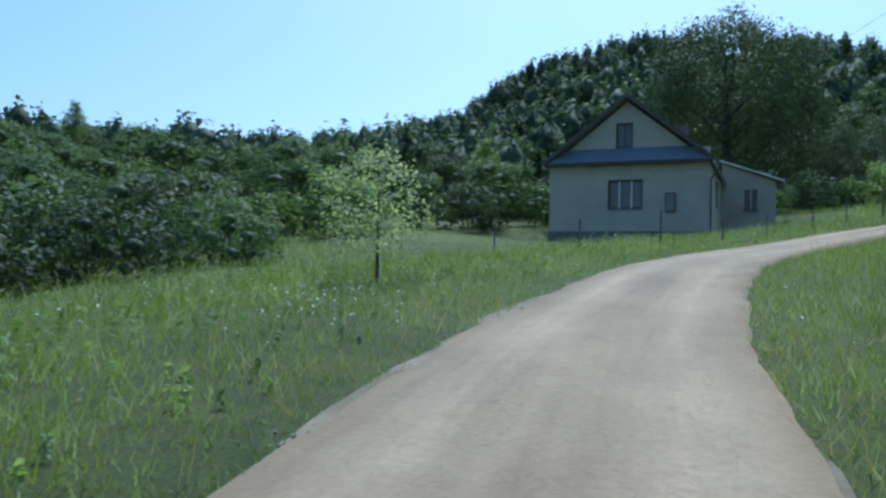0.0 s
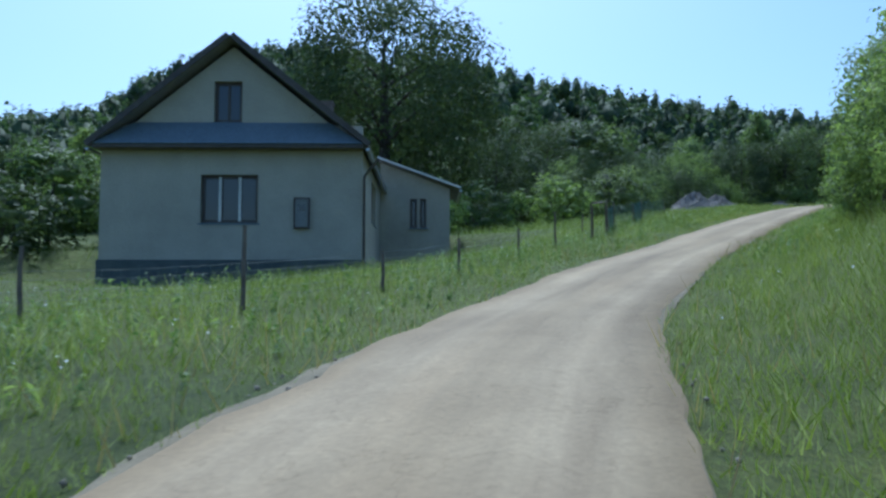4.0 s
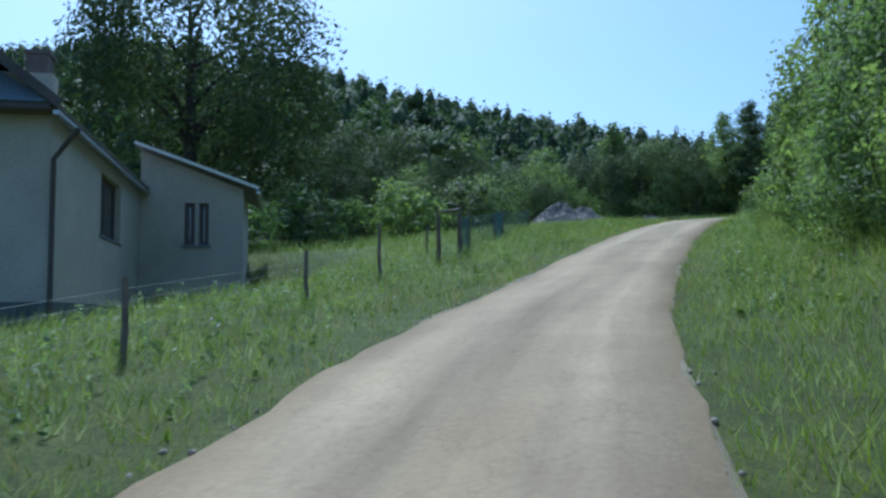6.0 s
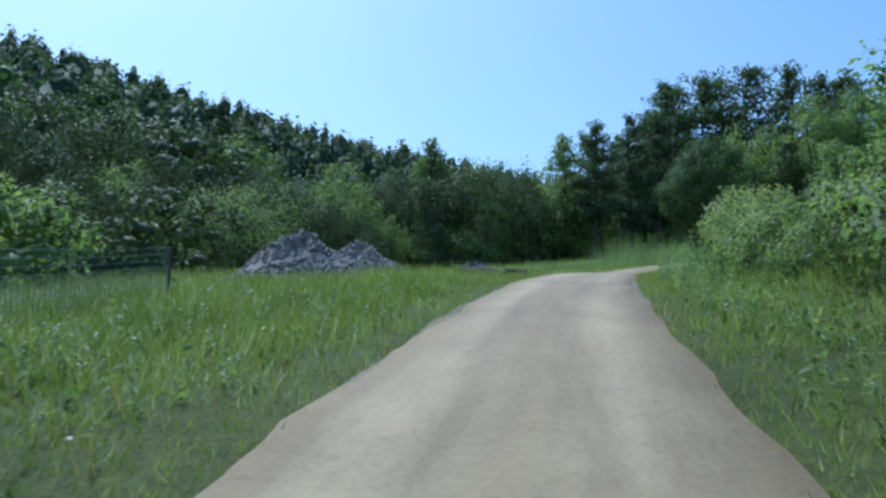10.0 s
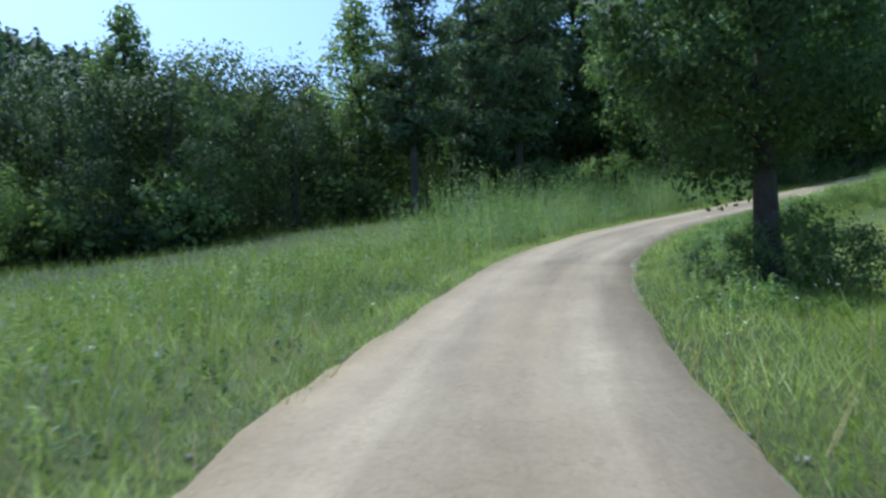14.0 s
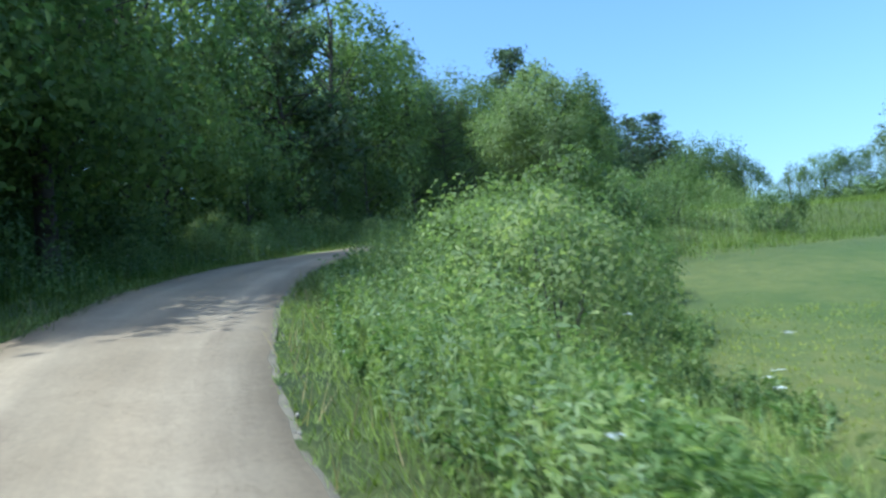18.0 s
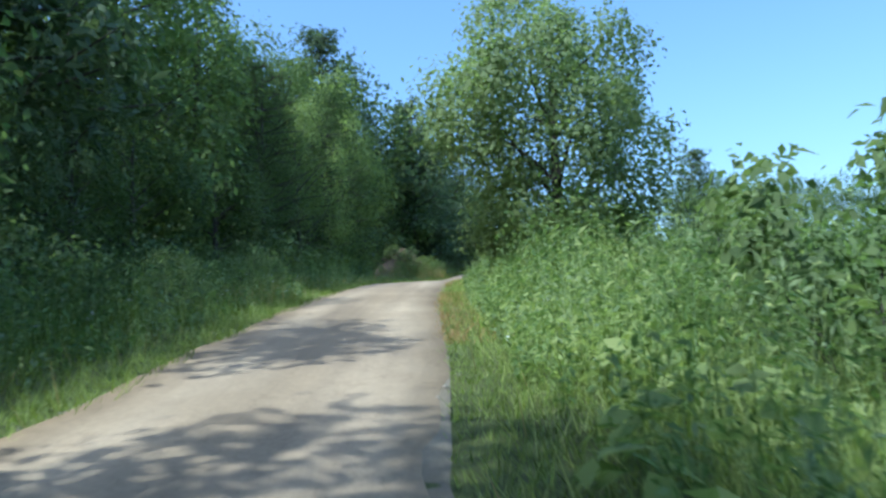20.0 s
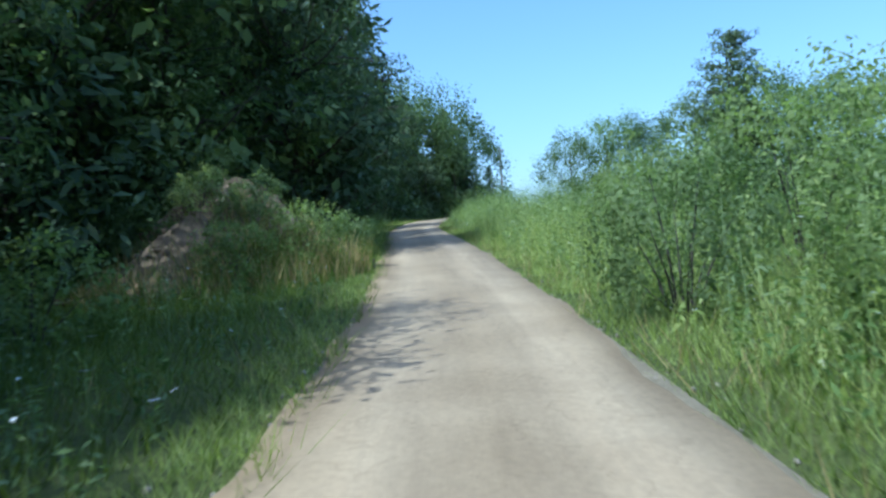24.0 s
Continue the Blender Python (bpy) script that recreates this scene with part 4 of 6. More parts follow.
LAWN = leaf_stuff("lawn_blade", (0.115, 0.158, 0.024), (0.23, 0.248, 0.056), 0.35, 0.6, 0.22)
x, y, side = scatter(grng, 110000, lane_at(60, 59), lane_at(118, 58), 0, 40, 1.3)
s, ok = off_lane(x, y, 1.7)
x, y = x[ok], y[ok]
gv, gf, gn = blades(x, y, grng.uniform(0.03, 0.1, len(x)), 0.012 + 0.012 * grng.random(len(x)), grng, 0.6)
tagged(new("lawn_grass", quick_mesh("lawn_grass", gv, gf, LAWN, normals=gn)), "short mown sunlit field grass inside the bend", "grass", kind="stuff")
x, y, side = scatter(grng, 360000, 40, END - 60, 34, 26, 1.0)
s, ok = off_lane(x, y, 5)
ok &= (on_cinder(x, y) > 1) & ~in_house(x, y)
ok &= ~((s > 4) & (x > 60) & (x < 118))
x, y, s = x[ok], y[ok], s[ok]
hgt = grng.uniform(0.2, 0.6, len(x)) * (0.28 + 0.72 * step01(np.hypot(x - 11, y - 41), 14, 20))
hgt[(s > 4) & (x > 60) & (x < 118)] = 0.07
gv, gf, gn = blades(x, y, hgt, 0.007 + 0.011 * grng.random(len(x)), grng, 0.5)
tagged(new("meadow_grass", quick_mesh("meadow_grass", gv, gf, GRASS, normals=gn)), "tall uneven meadow grass", "grass", kind="stuff")


x, y, side = scatter(grng, 26000, lane_at(32, 43), lane_at(50, 53.5), 9, 0, 0.8)
s, ok = off_lane(x, y, 1.2)
x, y, s = x[ok], y[ok], s[ok]
gv, gf, gn = blades(x, y, grng.uniform(0.25, 0.65, len(x)) * np.clip((np.abs(s) - HALF) / 3, 0.3, 1) * step01(x, 31, 38) * (0.5 + 0.7 * patchy(x, y, 1.4)), 0.008 + 0.01 * grng.random(len(x)), grng)
tagged(new("tall_grass", quick_mesh("tall_grass", gv, gf, GRASS, normals=gn)), "tall uncut grass below the gravel heaps", "grass", kind="stuff")


def weeds(x, y, height, rng, size=0.065, per=12):
    """Upright leafy stalks."""
    n = len(x)
    z = ground(x, y)
    o = rng.normal(0, 0.14, (n, 2)) * height[:, None]
    k = np.tile(np.linspace(0.12, 1.0, per), (n, 1)) + rng.normal(0, 0.03, (n, per))
    g = rng.uniform(0, 2 * math.pi, (n, per))
    reach = (0.10 + 0.16 * (1 - k)) * height[:, None] * rng.uniform(0.4, 1.2, (n, per)) * 0.8
    px = x[:, None] + o[:, :1] * k**2 + np.cos(g) * reach
    py = y[:, None] + o[:, 1:] * k**2 + np.sin(g) * reach
    pz = z[:, None] + k * height[:, None]
    c = np.stack([px, py, pz], -1).reshape(-1, 3)
    nn = np.stack([np.cos(g) * 0.5, np.sin(g) * 0.5, np.full_like(g, 0.8)], -1).reshape(-1, 3) + rng.normal(0, 0.4, (n * per, 3))
    lv = leaves(c, nn, np.full(n * per, size), rng, 0.3, nn * (0.8, 0.8, 0.6) + (0, 0, 0.45))
    return lv, blades(x, y, height, np.full(n, 0.008), rng, 0.1)


WEED_GREY = leaf_stuff("weed_leaf_grey", (0.085, 0.125, 0.062), (0.16, 0.2, 0.115), 0.42, 0.6, 0.5)
WEED_DARK = leaf_stuff("weed_leaf_dark", (0.06, 0.1, 0.03), (0.12, 0.165, 0.055), 0.4, 0.5, 0.5)
wx, wy, wh, fine = [], [], [], []
for lo, hi, l, r, count, tall in ((lane_at(84, 66.5), lane_at(102, 65), 0, 3.3, 500, 0.32), (lane_at(97, 66), lane_at(107, 64), 0, 4.2, 1100, 0.75), (lane_at(107, 64), lane_at(118, 58), 0, 9.0, 3400, 1.05), (lane_at(118, 58), END - 70, 0, 7.5, 5600, 1.6), (lane_at(120, 56), END - 70, 0, 14, 2400, 1.9),
                                  (lane_at(126, 50.5), lane_at(140, 30), 0, 4.6, 1700, 1.7), (lane_at(84, 66.6), lane_at(112, 62), 7, 0, 4200, 1.9), (lane_at(108, 64), END - 70, 5.6, 0, 2200, 0.8), (lane_at(117, 60), lane_at(142, 26), 6.6, 0, 2600, 1.4), (lane_at(19, 33), lane_at(58, 57), 0, 5, 1700, 0.45), (lane_at(46, 52), lane_at(56, 56.5), 0, 8, 1100, 1.5),
                                  (lane_at(62, 60), lane_at(88, 67), 9, 0, 1300, 0.55), (lane_at(72, 63.8), lane_at(98, 66), 0, 4.4, 1900, 0.5), (lane_at(-0.3, 0), lane_at(16, 30), 9, 0, 900, 0.36), (lane_at(16, 30), lane_at(45, 51), 6, 0, 900, 0.4)):
    x, y, side = scatter(grng, count, lo, hi, l, r, 0.8)
    s, ok = off_lane(x, y, 0.7)
    ok &= (s < 4.2 + 5.5 * patchy(x + 15, y, 1.3)) | (x > 117)
    x, y, s = x[ok], y[ok], s[ok]
    wx.append(x)
    wy.append(y)
    fine.append(np.full(len(x), l == 0 and hi > lane_at(100, 65)))
    low = np.where((s > 3.5) & (x < 118), 0.25 + 0.75 * step01(x - 0.7 * s, 100, 110), 1.0)
    low *= 1 - 0.4 * step01(s, 4.2, 7.5) * step01(x, 96, 104) * (1 - step01(x, 114, 120))
    wh.append(tall * low * np.clip((np.abs(s) - HALF) / 2.2, 0.25, 1) * grng.uniform(0.55, 1.3, len(x)) * (0.62 + 0.7 * patchy(x, y, 2.2)))
wx, wy, wh, fine = (np.concatenate(q) for q in (wx, wy, wh, fine))
kind_of = patchy(wx + 40, wy - 20, 1.6) + grng.normal(0, 0.16, len(wx))
for lo, hi, material, shade in ((-9, 0.42, WEED_DARK, "dark green"), (0.42, 0.66, WEED, "fresh pale green"), (0.66, 9, WEED_GREY, "greyish green")):
    for near, size, per, label in ((fine, 0.056, 15, "nettles and weeds beside the lane"), (~fine, 0.055, 9, "weeds in the verge")):
        pick = near & (kind_of >= lo) & (kind_of < hi)
        (wv, wf, wn), (sv, sf, sn) = weeds(wx[pick], wy[pick], wh[pick], grng, size, per)
        tagged(new("weed_stalks", quick_mesh("weed_stalks", sv, sf, material, normals=sn)), "thin " + shade + " stalks of the roadside weeds", "weeds", kind="stuff")
        tagged(new("tall_weeds", quick_mesh("tall_weeds", wv, wf, material, normals=wn)), "dense " + shade + " " + label, "weeds", kind="stuff")
burdock = np.random.default_rng(91)
x, y, side = scatter(burdock, 520, lane_at(122, 56), lane_at(146, 18), 0, 7, 0.8)
s, ok = off_lane(x, y, 1.0)
x, y, s = x[ok], y[ok], s[ok]
z, g, per = ground(x, y), burdock.uniform(0, 6.28, (len(x), 9)), 9
up = burdock.uniform(0.15, 0.8, (len(x), per)) * np.clip((s - HALF) / 2, 0.4, 1)[:, None]
out_ = 0.22 * burdock.uniform(0.5, 1.4, (len(x), per))
c = np.stack([x[:, None] + np.cos(g) * out_, y[:, None] + np.sin(g) * out_, z[:, None] + up], -1).reshape(-1, 3)
nn = np.stack([0.6 * np.cos(g), 0.6 * np.sin(g), np.full_like(g, 0.9)], -1).reshape(-1, 3) + burdock.normal(0, 0.25, (len(c), 3))
bv, bf, bn = leaves(c, nn, np.full(len(c), 0.13), burdock, 0.62, nn)
tagged(new("burdock", quick_mesh("burdock", bv, bf, WEED, normals=bn)), "broad-leaved burdock among the roadside weeds", "weeds", kind="stuff")
# arching grass among the weeds, and a few tall flowering stalks that stand above them
x, y, side = scatter(grng, 40000, lane_at(108, 64), END - 70, 0, 7, 0.75)
s, ok = off_lane(x, y, 0.3)
x, y, s = x[ok], y[ok], s[ok]
arch = np.clip((s - HALF) / 2.2, 0.2, 1) * grng.uniform(0.45, 1.15, len(x)) * (0.6 + 0.7 * patchy(x, y, 2.2)) * np.where(x < 118, 0.75, 1.25)
gv, gf, gn = blades(x, y, arch, 0.005 + 0.005 * grng.random(len(x)), grng, 0.45)
tagged(new("arching_grass", quick_mesh("arching_grass", gv, gf, WEED, normals=gn)), "tall arching grass among the roadside weeds", "grass", kind="stuff")
x, y, side = scatter(grng, 900, lane_at(98, 66), END - 70, 7, 8, 0.7)
s, ok = off_lane(x, y, 1.3)
x, y, s = x[ok], y[ok], s[ok]
(wv, wf, wn), (sv, sf, sn) = weeds(x, y, np.where((s < 0) | (x < 118), 1.25, 2.1) * grng.uniform(0.8, 1.2, len(x)), grng, 0.03, 26)
tagged(new("weed_stalks", quick_mesh("weed_stalks", sv, sf, WEED_GREY, normals=sn)), "tall upright stalks above the weeds", "weeds", kind="stuff")
tagged(new("tall_weeds", quick_mesh("tall_weeds", wv, wf, WEED_GREY, normals=wn)), "tall slender mugwort standing above the weeds", "weeds", kind="stuff")


# ---- house ----
def rough_map(name, dark, light, scale, fine, **more):
    return rough_stuff(name, dark, light, scale, fine, **more)


PLASTER = rough_map("cream_plaster", (0.36, 0.335, 0.27), (0.46, 0.43, 0.35), 0.7, 22, rough=0.9, strength=0.25, distance=0.01)
PLINTH = rough_map("grey_plinth", (0.07, 0.085, 0.085), (0.12, 0.135, 0.13), 1.2, 20, rough=0.9)
SHEET = rough_map("blue_grey_sheet", (0.125, 0.16, 0.19), (0.18, 0.215, 0.245), 0.8, 15, rough=0.5, strength=0.1, metal=0.3)
ROOFM = rough_map("grey_roof", (0.17, 0.17, 0.17), (0.27, 0.26, 0.25), 0.6, 9, rough=0.7)
WOOD = rough_map("weathered_wood", (0.10, 0.08, 0.06), (0.22, 0.18, 0.14), 3, 30)
DARKWOOD = rough_map("dark_sash", (0.05, 0.04, 0.035), (0.09, 0.075, 0.06), 3, 30, rough=0.6)
WHITEWOOD = rough_map("white_paint", (0.62, 0.61, 0.57), (0.76, 0.75, 0.7), 2, 30, rough=0.6)
ZINC = rough_map("zinc", (0.35, 0.36, 0.37), (0.5, 0.51, 0.52), 2, 20, rough=0.4, metal=0.8, strength=0.1)
GLASS, _, gb = mat("window_glass", (0.02, 0.025, 0.03), 0.06)
gb.inputs["Specular IOR Level"].default_value = 0.7


def boxes(*specs):
    """One bmesh of boxes, each from its lowest corner to its highest."""
    bm = bmesh.new()
    for a, b in specs:
        m = Matrix.LocRotScale([(p + q) / 2 for p, q in zip(a, b)], None, [abs(q - p) for p, q in zip(a, b)])
        bmesh.ops.create_cube(bm, size=1, matrix=m)
    return bm


def welded(bm):
    """Boxes that touch, joined at their corners."""
    bmesh.ops.remove_doubles(bm, verts=bm.verts, dist=0.001)
    return bm


def slab(corners, thick):
    """A flat plate: four corners of its upper face, and a thickness."""
    bm = bmesh.new()
    top = [bm.verts.new(c) for c in corners]
    n = (top[1].co - top[0].co).cross(top[2].co - top[0].co).normalized()
    low = [bm.verts.new(v.co - n * thick) for v in top]
    bm.faces.new(top)
    bm.faces.new(low[::-1])
    for i in range(4):
        j = (i + 1) % 4
        bm.faces.new((top[i], low[i], low[j], top[j]))
    bmesh.ops.recalc_face_normals(bm, faces=bm.faces)
    return bm


HOUSE_X, HOUSE_Y, HOUSE_Z = 6.45, 47.3, 3.95
house = thing("house", "old cream plastered house with gable, blue-grey apron roof", "house", m=pose(HOUSE_X, HOUSE_Y, HOUSE_Z, 0, 0, -23.4))
W, D, EAVE, PEAK = 9.25, 11.0, 4.65, 8.35


def wall_with_holes(x0, x1, z0, z1, holes, y0, y1):
    """Boxes of a wall along x with rectangular holes (x0, x1, z0, z1)."""
    xs = sorted({x0, x1, *[h[0] for h in holes], *[h[1] for h in holes]})
    out = []
    for a, b in zip(xs, xs[1:]):
        cut = sorted([(h[2], h[3]) for h in holes if h[0] < b - 1e-6 and h[1] > a + 1e-6])
        z = z0
        for p, q in cut + [(z1, z1)]:
            if p > z + 1e-6:
                out.append(((a, y0, z), (b, y1, p)))
            z = q
    return out


WIN, ATTIC = (3.54, 5.57, 2.0, 3.73), (3.96, 4.96, 5.6, 7.1)
part("plinth", boxes(((-0.06, -0.06, -0.8), (W + 0.06, D + 0.06, 0.7))), PLINTH, house, "grey-green concrete plinth")
part("front_wall", welded(boxes(*wall_with_holes(0, W, 0.7, 5.5, [WIN], 0, 0.4))), PLASTER, house)
# side walls: the right one has a narrow window
side_holes = [(4.6, 7.2, 2.55, 4.25)]
bm = boxes(*[((W - 0.4, a[0], a[2]), (W, b[0], b[2])) for a, b in wall_with_holes(0.4, D - 0.4, 0.7, EAVE, side_holes, 0, 1)])
part("side_wall", welded(bm), PLASTER, house)
part("side_wall", boxes(((0, 0.4, 0.7), (0.4, D - 0.4, EAVE))), PLASTER, house)
part("back_wall", boxes(((0, D - 0.4, 0.7), (W, D, EAVE))), PLASTER, house)


def gable(y0, y1, hole=None):
    """The triangle under the roof, in upright strips, with a hole."""
    bm = bmesh.new()
    xs = sorted({0, W / 2, W, *([hole[0], hole[1]] if hole else [])})
    rise = lambda x: EAVE + (PEAK - EAVE) * (1 - abs(x - W / 2) / (W / 2))
    for a, b in zip(xs, xs[1:]):
        runs = [(5.5, None)] if not (hole and hole[0] < b - 1e-6 and hole[1] > a + 1e-6) else [(5.5, hole[2]), (hole[3], None)]
        for lo, hi in runs:
            za, zb = (rise(a), rise(b)) if hi is None else (hi, hi)
            if za < lo and zb < lo:
                continue
            if za < lo:
                a2 = a + (b - a) * (lo - za) / (zb - za)
                q = [(a2, lo), (b, lo), (b, zb)]
            elif zb < lo:
                b2 = a + (b - a) * (za - lo) / (za - zb)
                q = [(a, lo), (b2, lo), (a, za)]
            else:
                q = [(a, lo), (b, lo), (b, zb), (a, za)]
            f0 = [bm.verts.new((x, y0, z)) for x, z in q]
            f1 = [bm.verts.new((x, y1, z)) for x, z in q]
            bm.faces.new(f0)
            bm.faces.new(f1[::-1])
            for i in range(len(q)):
                j = (i + 1) % len(q)
                bm.faces.new((f0[i], f1[i], f1[j], f0[j]))
    bmesh.ops.recalc_face_normals(bm, faces=bm.faces)
    return bm


part("gable", gable(0.0, 0.35, ATTIC), PLASTER, house)
part("back_gable", gable(D - 0.35, D), PLASTER, house)
slope = (PEAK - EAVE) / (W / 2)
over, out = 0.25, 0.6
ridge = PEAK + 0.2
for sgn, name in ((-1, "roof"), (1, "roof")):
    ex = W / 2 + sgn * (W / 2 + over)
    ez = EAVE + 0.2 - slope * over
    c = [(W / 2, -out, ridge), (W / 2, D + out, ridge), (ex, D + out, ez), (ex, -out, ez)]
    if sgn < 0:
        c = c[::-1]
    roof = part(name, slab(c, 0.09), ROOFM, house, "grey sheet roof")
    for k in range(24):
        y = -out + 0.25 + k * 0.49
        part("seam", slab([(W / 2, y, ridge + 0.03), (W / 2, y + 0.04, ridge + 0.03), (ex, y + 0.04, ez + 0.03), (ex, y, ez + 0.03)][:: sgn], 0.03), ROOFM, roof)
    part("barge_board", slab([(W / 2, -out - 0.03, ridge - 0.02), (W / 2, -out, ridge - 0.02), (ex, -out, ez - 0.02), (ex, -out - 0.03, ez - 0.02)][:: sgn], 0.2), DARKWOOD, house, "dark board under the roof's edge")
    part("gutter", boxes(((ex - 0.06, -out, ez - 0.16), (ex + 0.06, D + out, ez - 0.08))), ZINC, house, "zinc gutter")
part("ridge_cap", boxes(((W / 2 - 0.12, -out, ridge - 0.02), (W / 2 + 0.12, D + out, ridge + 0.05))), ROOFM, house)
# apron roof across the gable
bm = slab([(1.15, -0.02, 5.56), (W - 1.15, -0.02, 5.56), (W + 0.1, -0.55, 4.72), (-0.1, -0.55, 4.72)], 0.05)
part("apron_roof", bm, SHEET, house, "blue-grey sheet apron roof")
part("fascia", boxes(((-0.1, -0.56, 4.6), (W + 0.1, -0.52, 4.71))), DARKWOOD, house)
part("soffit", boxes(((-0.05, -0.52, 4.6), (W + 0.05, -0.004, 4.64))), WOOD, house)
# front window of three sashes
def window(hole, y, sashes, parent, frame_mat, face, axis="x"):
    x0, x1, z0, z1 = hole
    put = (lambda a, b: (a, b)) if axis == "x" else (lambda a, b: ((face - a[1], a[0], a[2]), (face - b[1], b[0], b[2])))
    w = part("window", boxes(*[put(a, b) for a, b in (((x0, y, z0), (x0 + 0.07, y + 0.09, z1)), ((x1 - 0.07, y, z0), (x1, y + 0.09, z1)), ((x0 + 0.07, y, z0), (x1 - 0.07, y + 0.09, z0 + 0.07)), ((x0 + 0.07, y, z1 - 0.07), (x1 - 0.07, y + 0.09, z1)))]), DARKWOOD, parent, "dark framed window")
    step = (x1 - x0 - 0.14) / sashes
    for k in range(sashes):
        a = x0 + 0.07 + k * step
        b = a + step
        part("sash", boxes(*[put(p, q) for p, q in (((a, y + 0.02, z0 + 0.07), (a + 0.05, y + 0.07, z1 - 0.07)), ((b - 0.05, y + 0.02, z0 + 0.07), (b, y + 0.07, z1 - 0.07)), ((a + 0.05, y + 0.02, z0 + 0.07), (b - 0.05, y + 0.07, z0 + 0.13)), ((a + 0.05, y + 0.02, z1 - 0.13), (b - 0.05, y + 0.07, z1 - 0.07)))]), frame_mat, w)
        part("pane", boxes(put((a + 0.05, y + 0.04, z0 + 0.13), (b - 0.05, y + 0.05, z1 - 0.13))), GLASS, w)
    part("window_sill", boxes(put((x0 - 0.08, y - 0.2, z0 - 0.06), (x1 + 0.08, y, z0 - 0.004))), SHEET, parent)
    return w


front = window(WIN, 0.16, 3, house, DARKWOOD, 0)
for x in (WIN[0] + 0.66, WIN[0] + 1.36):
    part("mullion", boxes(((x - 0.045, 0.13, WIN[2] + 0.07), (x + 0.045, 0.156, WIN[3] - 0.07))), WHITEWOOD, front, "pale mullion")
window(ATTIC, 0.14, 2, house, DARKWOOD, 0)
window((4.6, 7.2, 2.55, 4.25), 0.16, 2, house, DARKWOOD, W, "y")
METER = rough_map("grey_box", (0.16, 0.165, 0.16), (0.24, 0.245, 0.235), 2, 20)
meter = part("meter_box", boxes(((6.92, -0.14, 1.86), (7.36, -0.002, 2.84))), METER, house, "grey meter box on the wall")
part("meter_frame", boxes(((6.86, -0.15, 1.8), (6.92, -0.002, 2.9)), ((7.36, -0.15, 1.8), (7.42, -0.002, 2.9)), ((6.92, -0.15, 2.84), (7.36, -0.002, 2.9)), ((6.92, -0.15, 1.8), (7.36, -0.002, 1.86))), DARKWOOD, meter, "dark frame")
part("meter_window", boxes(((7.02, -0.15, 2.42), (7.26, -0.141, 2.66))), GLASS, meter, "small dark reading window")
pipe = joined([tube([(W + 0.62, -0.35, EAVE - 0.4), (W + 0.3, -0.2, EAVE - 0.75), (W + 0.09, -0.1, EAVE - 1.0), (W + 0.09, -0.1, 2.0), (W + 0.09, -0.1, -0.1)], [0.055] * 5, 8)])
child("downpipe", quick_mesh("downpipe", *pipe, DARKWOOD, True), house, "dark rain pipe at the corner")
part("chimney", boxes(((6.75, 6.4, 5.6), (7.35, 7.05, 7.95)), ((6.7, 6.35, 7.95), (7.4, 7.1, 8.06))), rough_map("sooty_brick", (0.09, 0.075, 0.065), (0.17, 0.14, 0.12), 3, 18), house, "sooty grey-brown brick chimney")
part("gutter", boxes(((13.12, 9.9, 4.54), (13.24, 14.9, 4.64))), ZINC, house, "zinc gutter")
# side annexe under a shallower roof
AY, AX = 10.4, 12.65
annex_holes = [(10.7, 11.04, 2.8, 4.25), (11.18, 11.5, 2.8, 4.25)]
part("annexe_wall", welded(boxes(*wall_with_holes(W + 0.004, AX, 1.1, 4.75, annex_holes, AY, AY + 0.3))), PLASTER, house)
part("annexe_side_wall", boxes(((AX - 0.3, AY + 0.3, 1.1), (AX, D + 3.5, 4.7))), PLASTER, house)
part("annexe_plinth", boxes(((W + 0.07, AY - 0.04, -0.6), (AX + 0.04, D + 3.5, 1.1))), PLINTH, house)
for h in annex_holes:
    window(h, AY + 0.08, 1, house, DARKWOOD, 0)
part("annexe_roof", slab([(9.15, AY - 0.5, 6.22), (13.15, AY - 0.5, 4.76), (13.15, D + 3.9, 4.76), (9.15, D + 3.9, 6.22)], 0.07), ROOFM, house, "shallow grey sheet roof")
part("roof_edge", slab([(9.15, AY - 0.54, 6.25), (13.2, AY - 0.54, 4.78), (13.2, AY - 0.5, 4.78), (9.15, AY - 0.5, 6.25)], 0.1), WHITEWOOD, house, "bright metal edge strip")
bm = bmesh.new()
vs = [bm.verts.new(p) for p in ((W + 0.004, AY + 0.02, 4.75), (AX, AY + 0.02, 4.75), (W + 0.004, AY + 0.02, 6.05), (W + 0.004, AY + 0.28, 4.75), (AX, AY + 0.28, 4.75), (W + 0.004, AY + 0.28, 6.05))]
for f in ((0, 1, 2), (5, 4, 3), (0, 3, 4, 1), (1, 4, 5, 2), (2, 5, 3, 0)):
    bm.faces.new([vs[i] for i in f])
bmesh.ops.recalc_face_normals(bm, faces=bm.faces)
part("annexe_gable", bm, PLASTER, house)


# ---- fence ----
def fence_post(x, y, h, tilt):
    """A round weathered post."""
    rng = np.random.default_rng(int(x * 10))
    k = np.linspace(0, 1, 6)
    pts = np.stack([tilt * k * h + 0.01 * rng.normal(0, 1, 6), 0.01 * rng.normal(0, 1, 6), -0.4 + k * (h + 0.4)], 1)
    v, f = tube(pts, np.array([0.042, 0.042, 0.04, 0.038, 0.037, 0.034]), 8)
    ob = new("fence_post", quick_mesh("fence_post", v, f, WOOD))
    ob.location = (x, y, float(ground(x, y)[0]))
    return tagged(ob, "dark weathered wooden fence post in grass", "fence post", "fence posts")


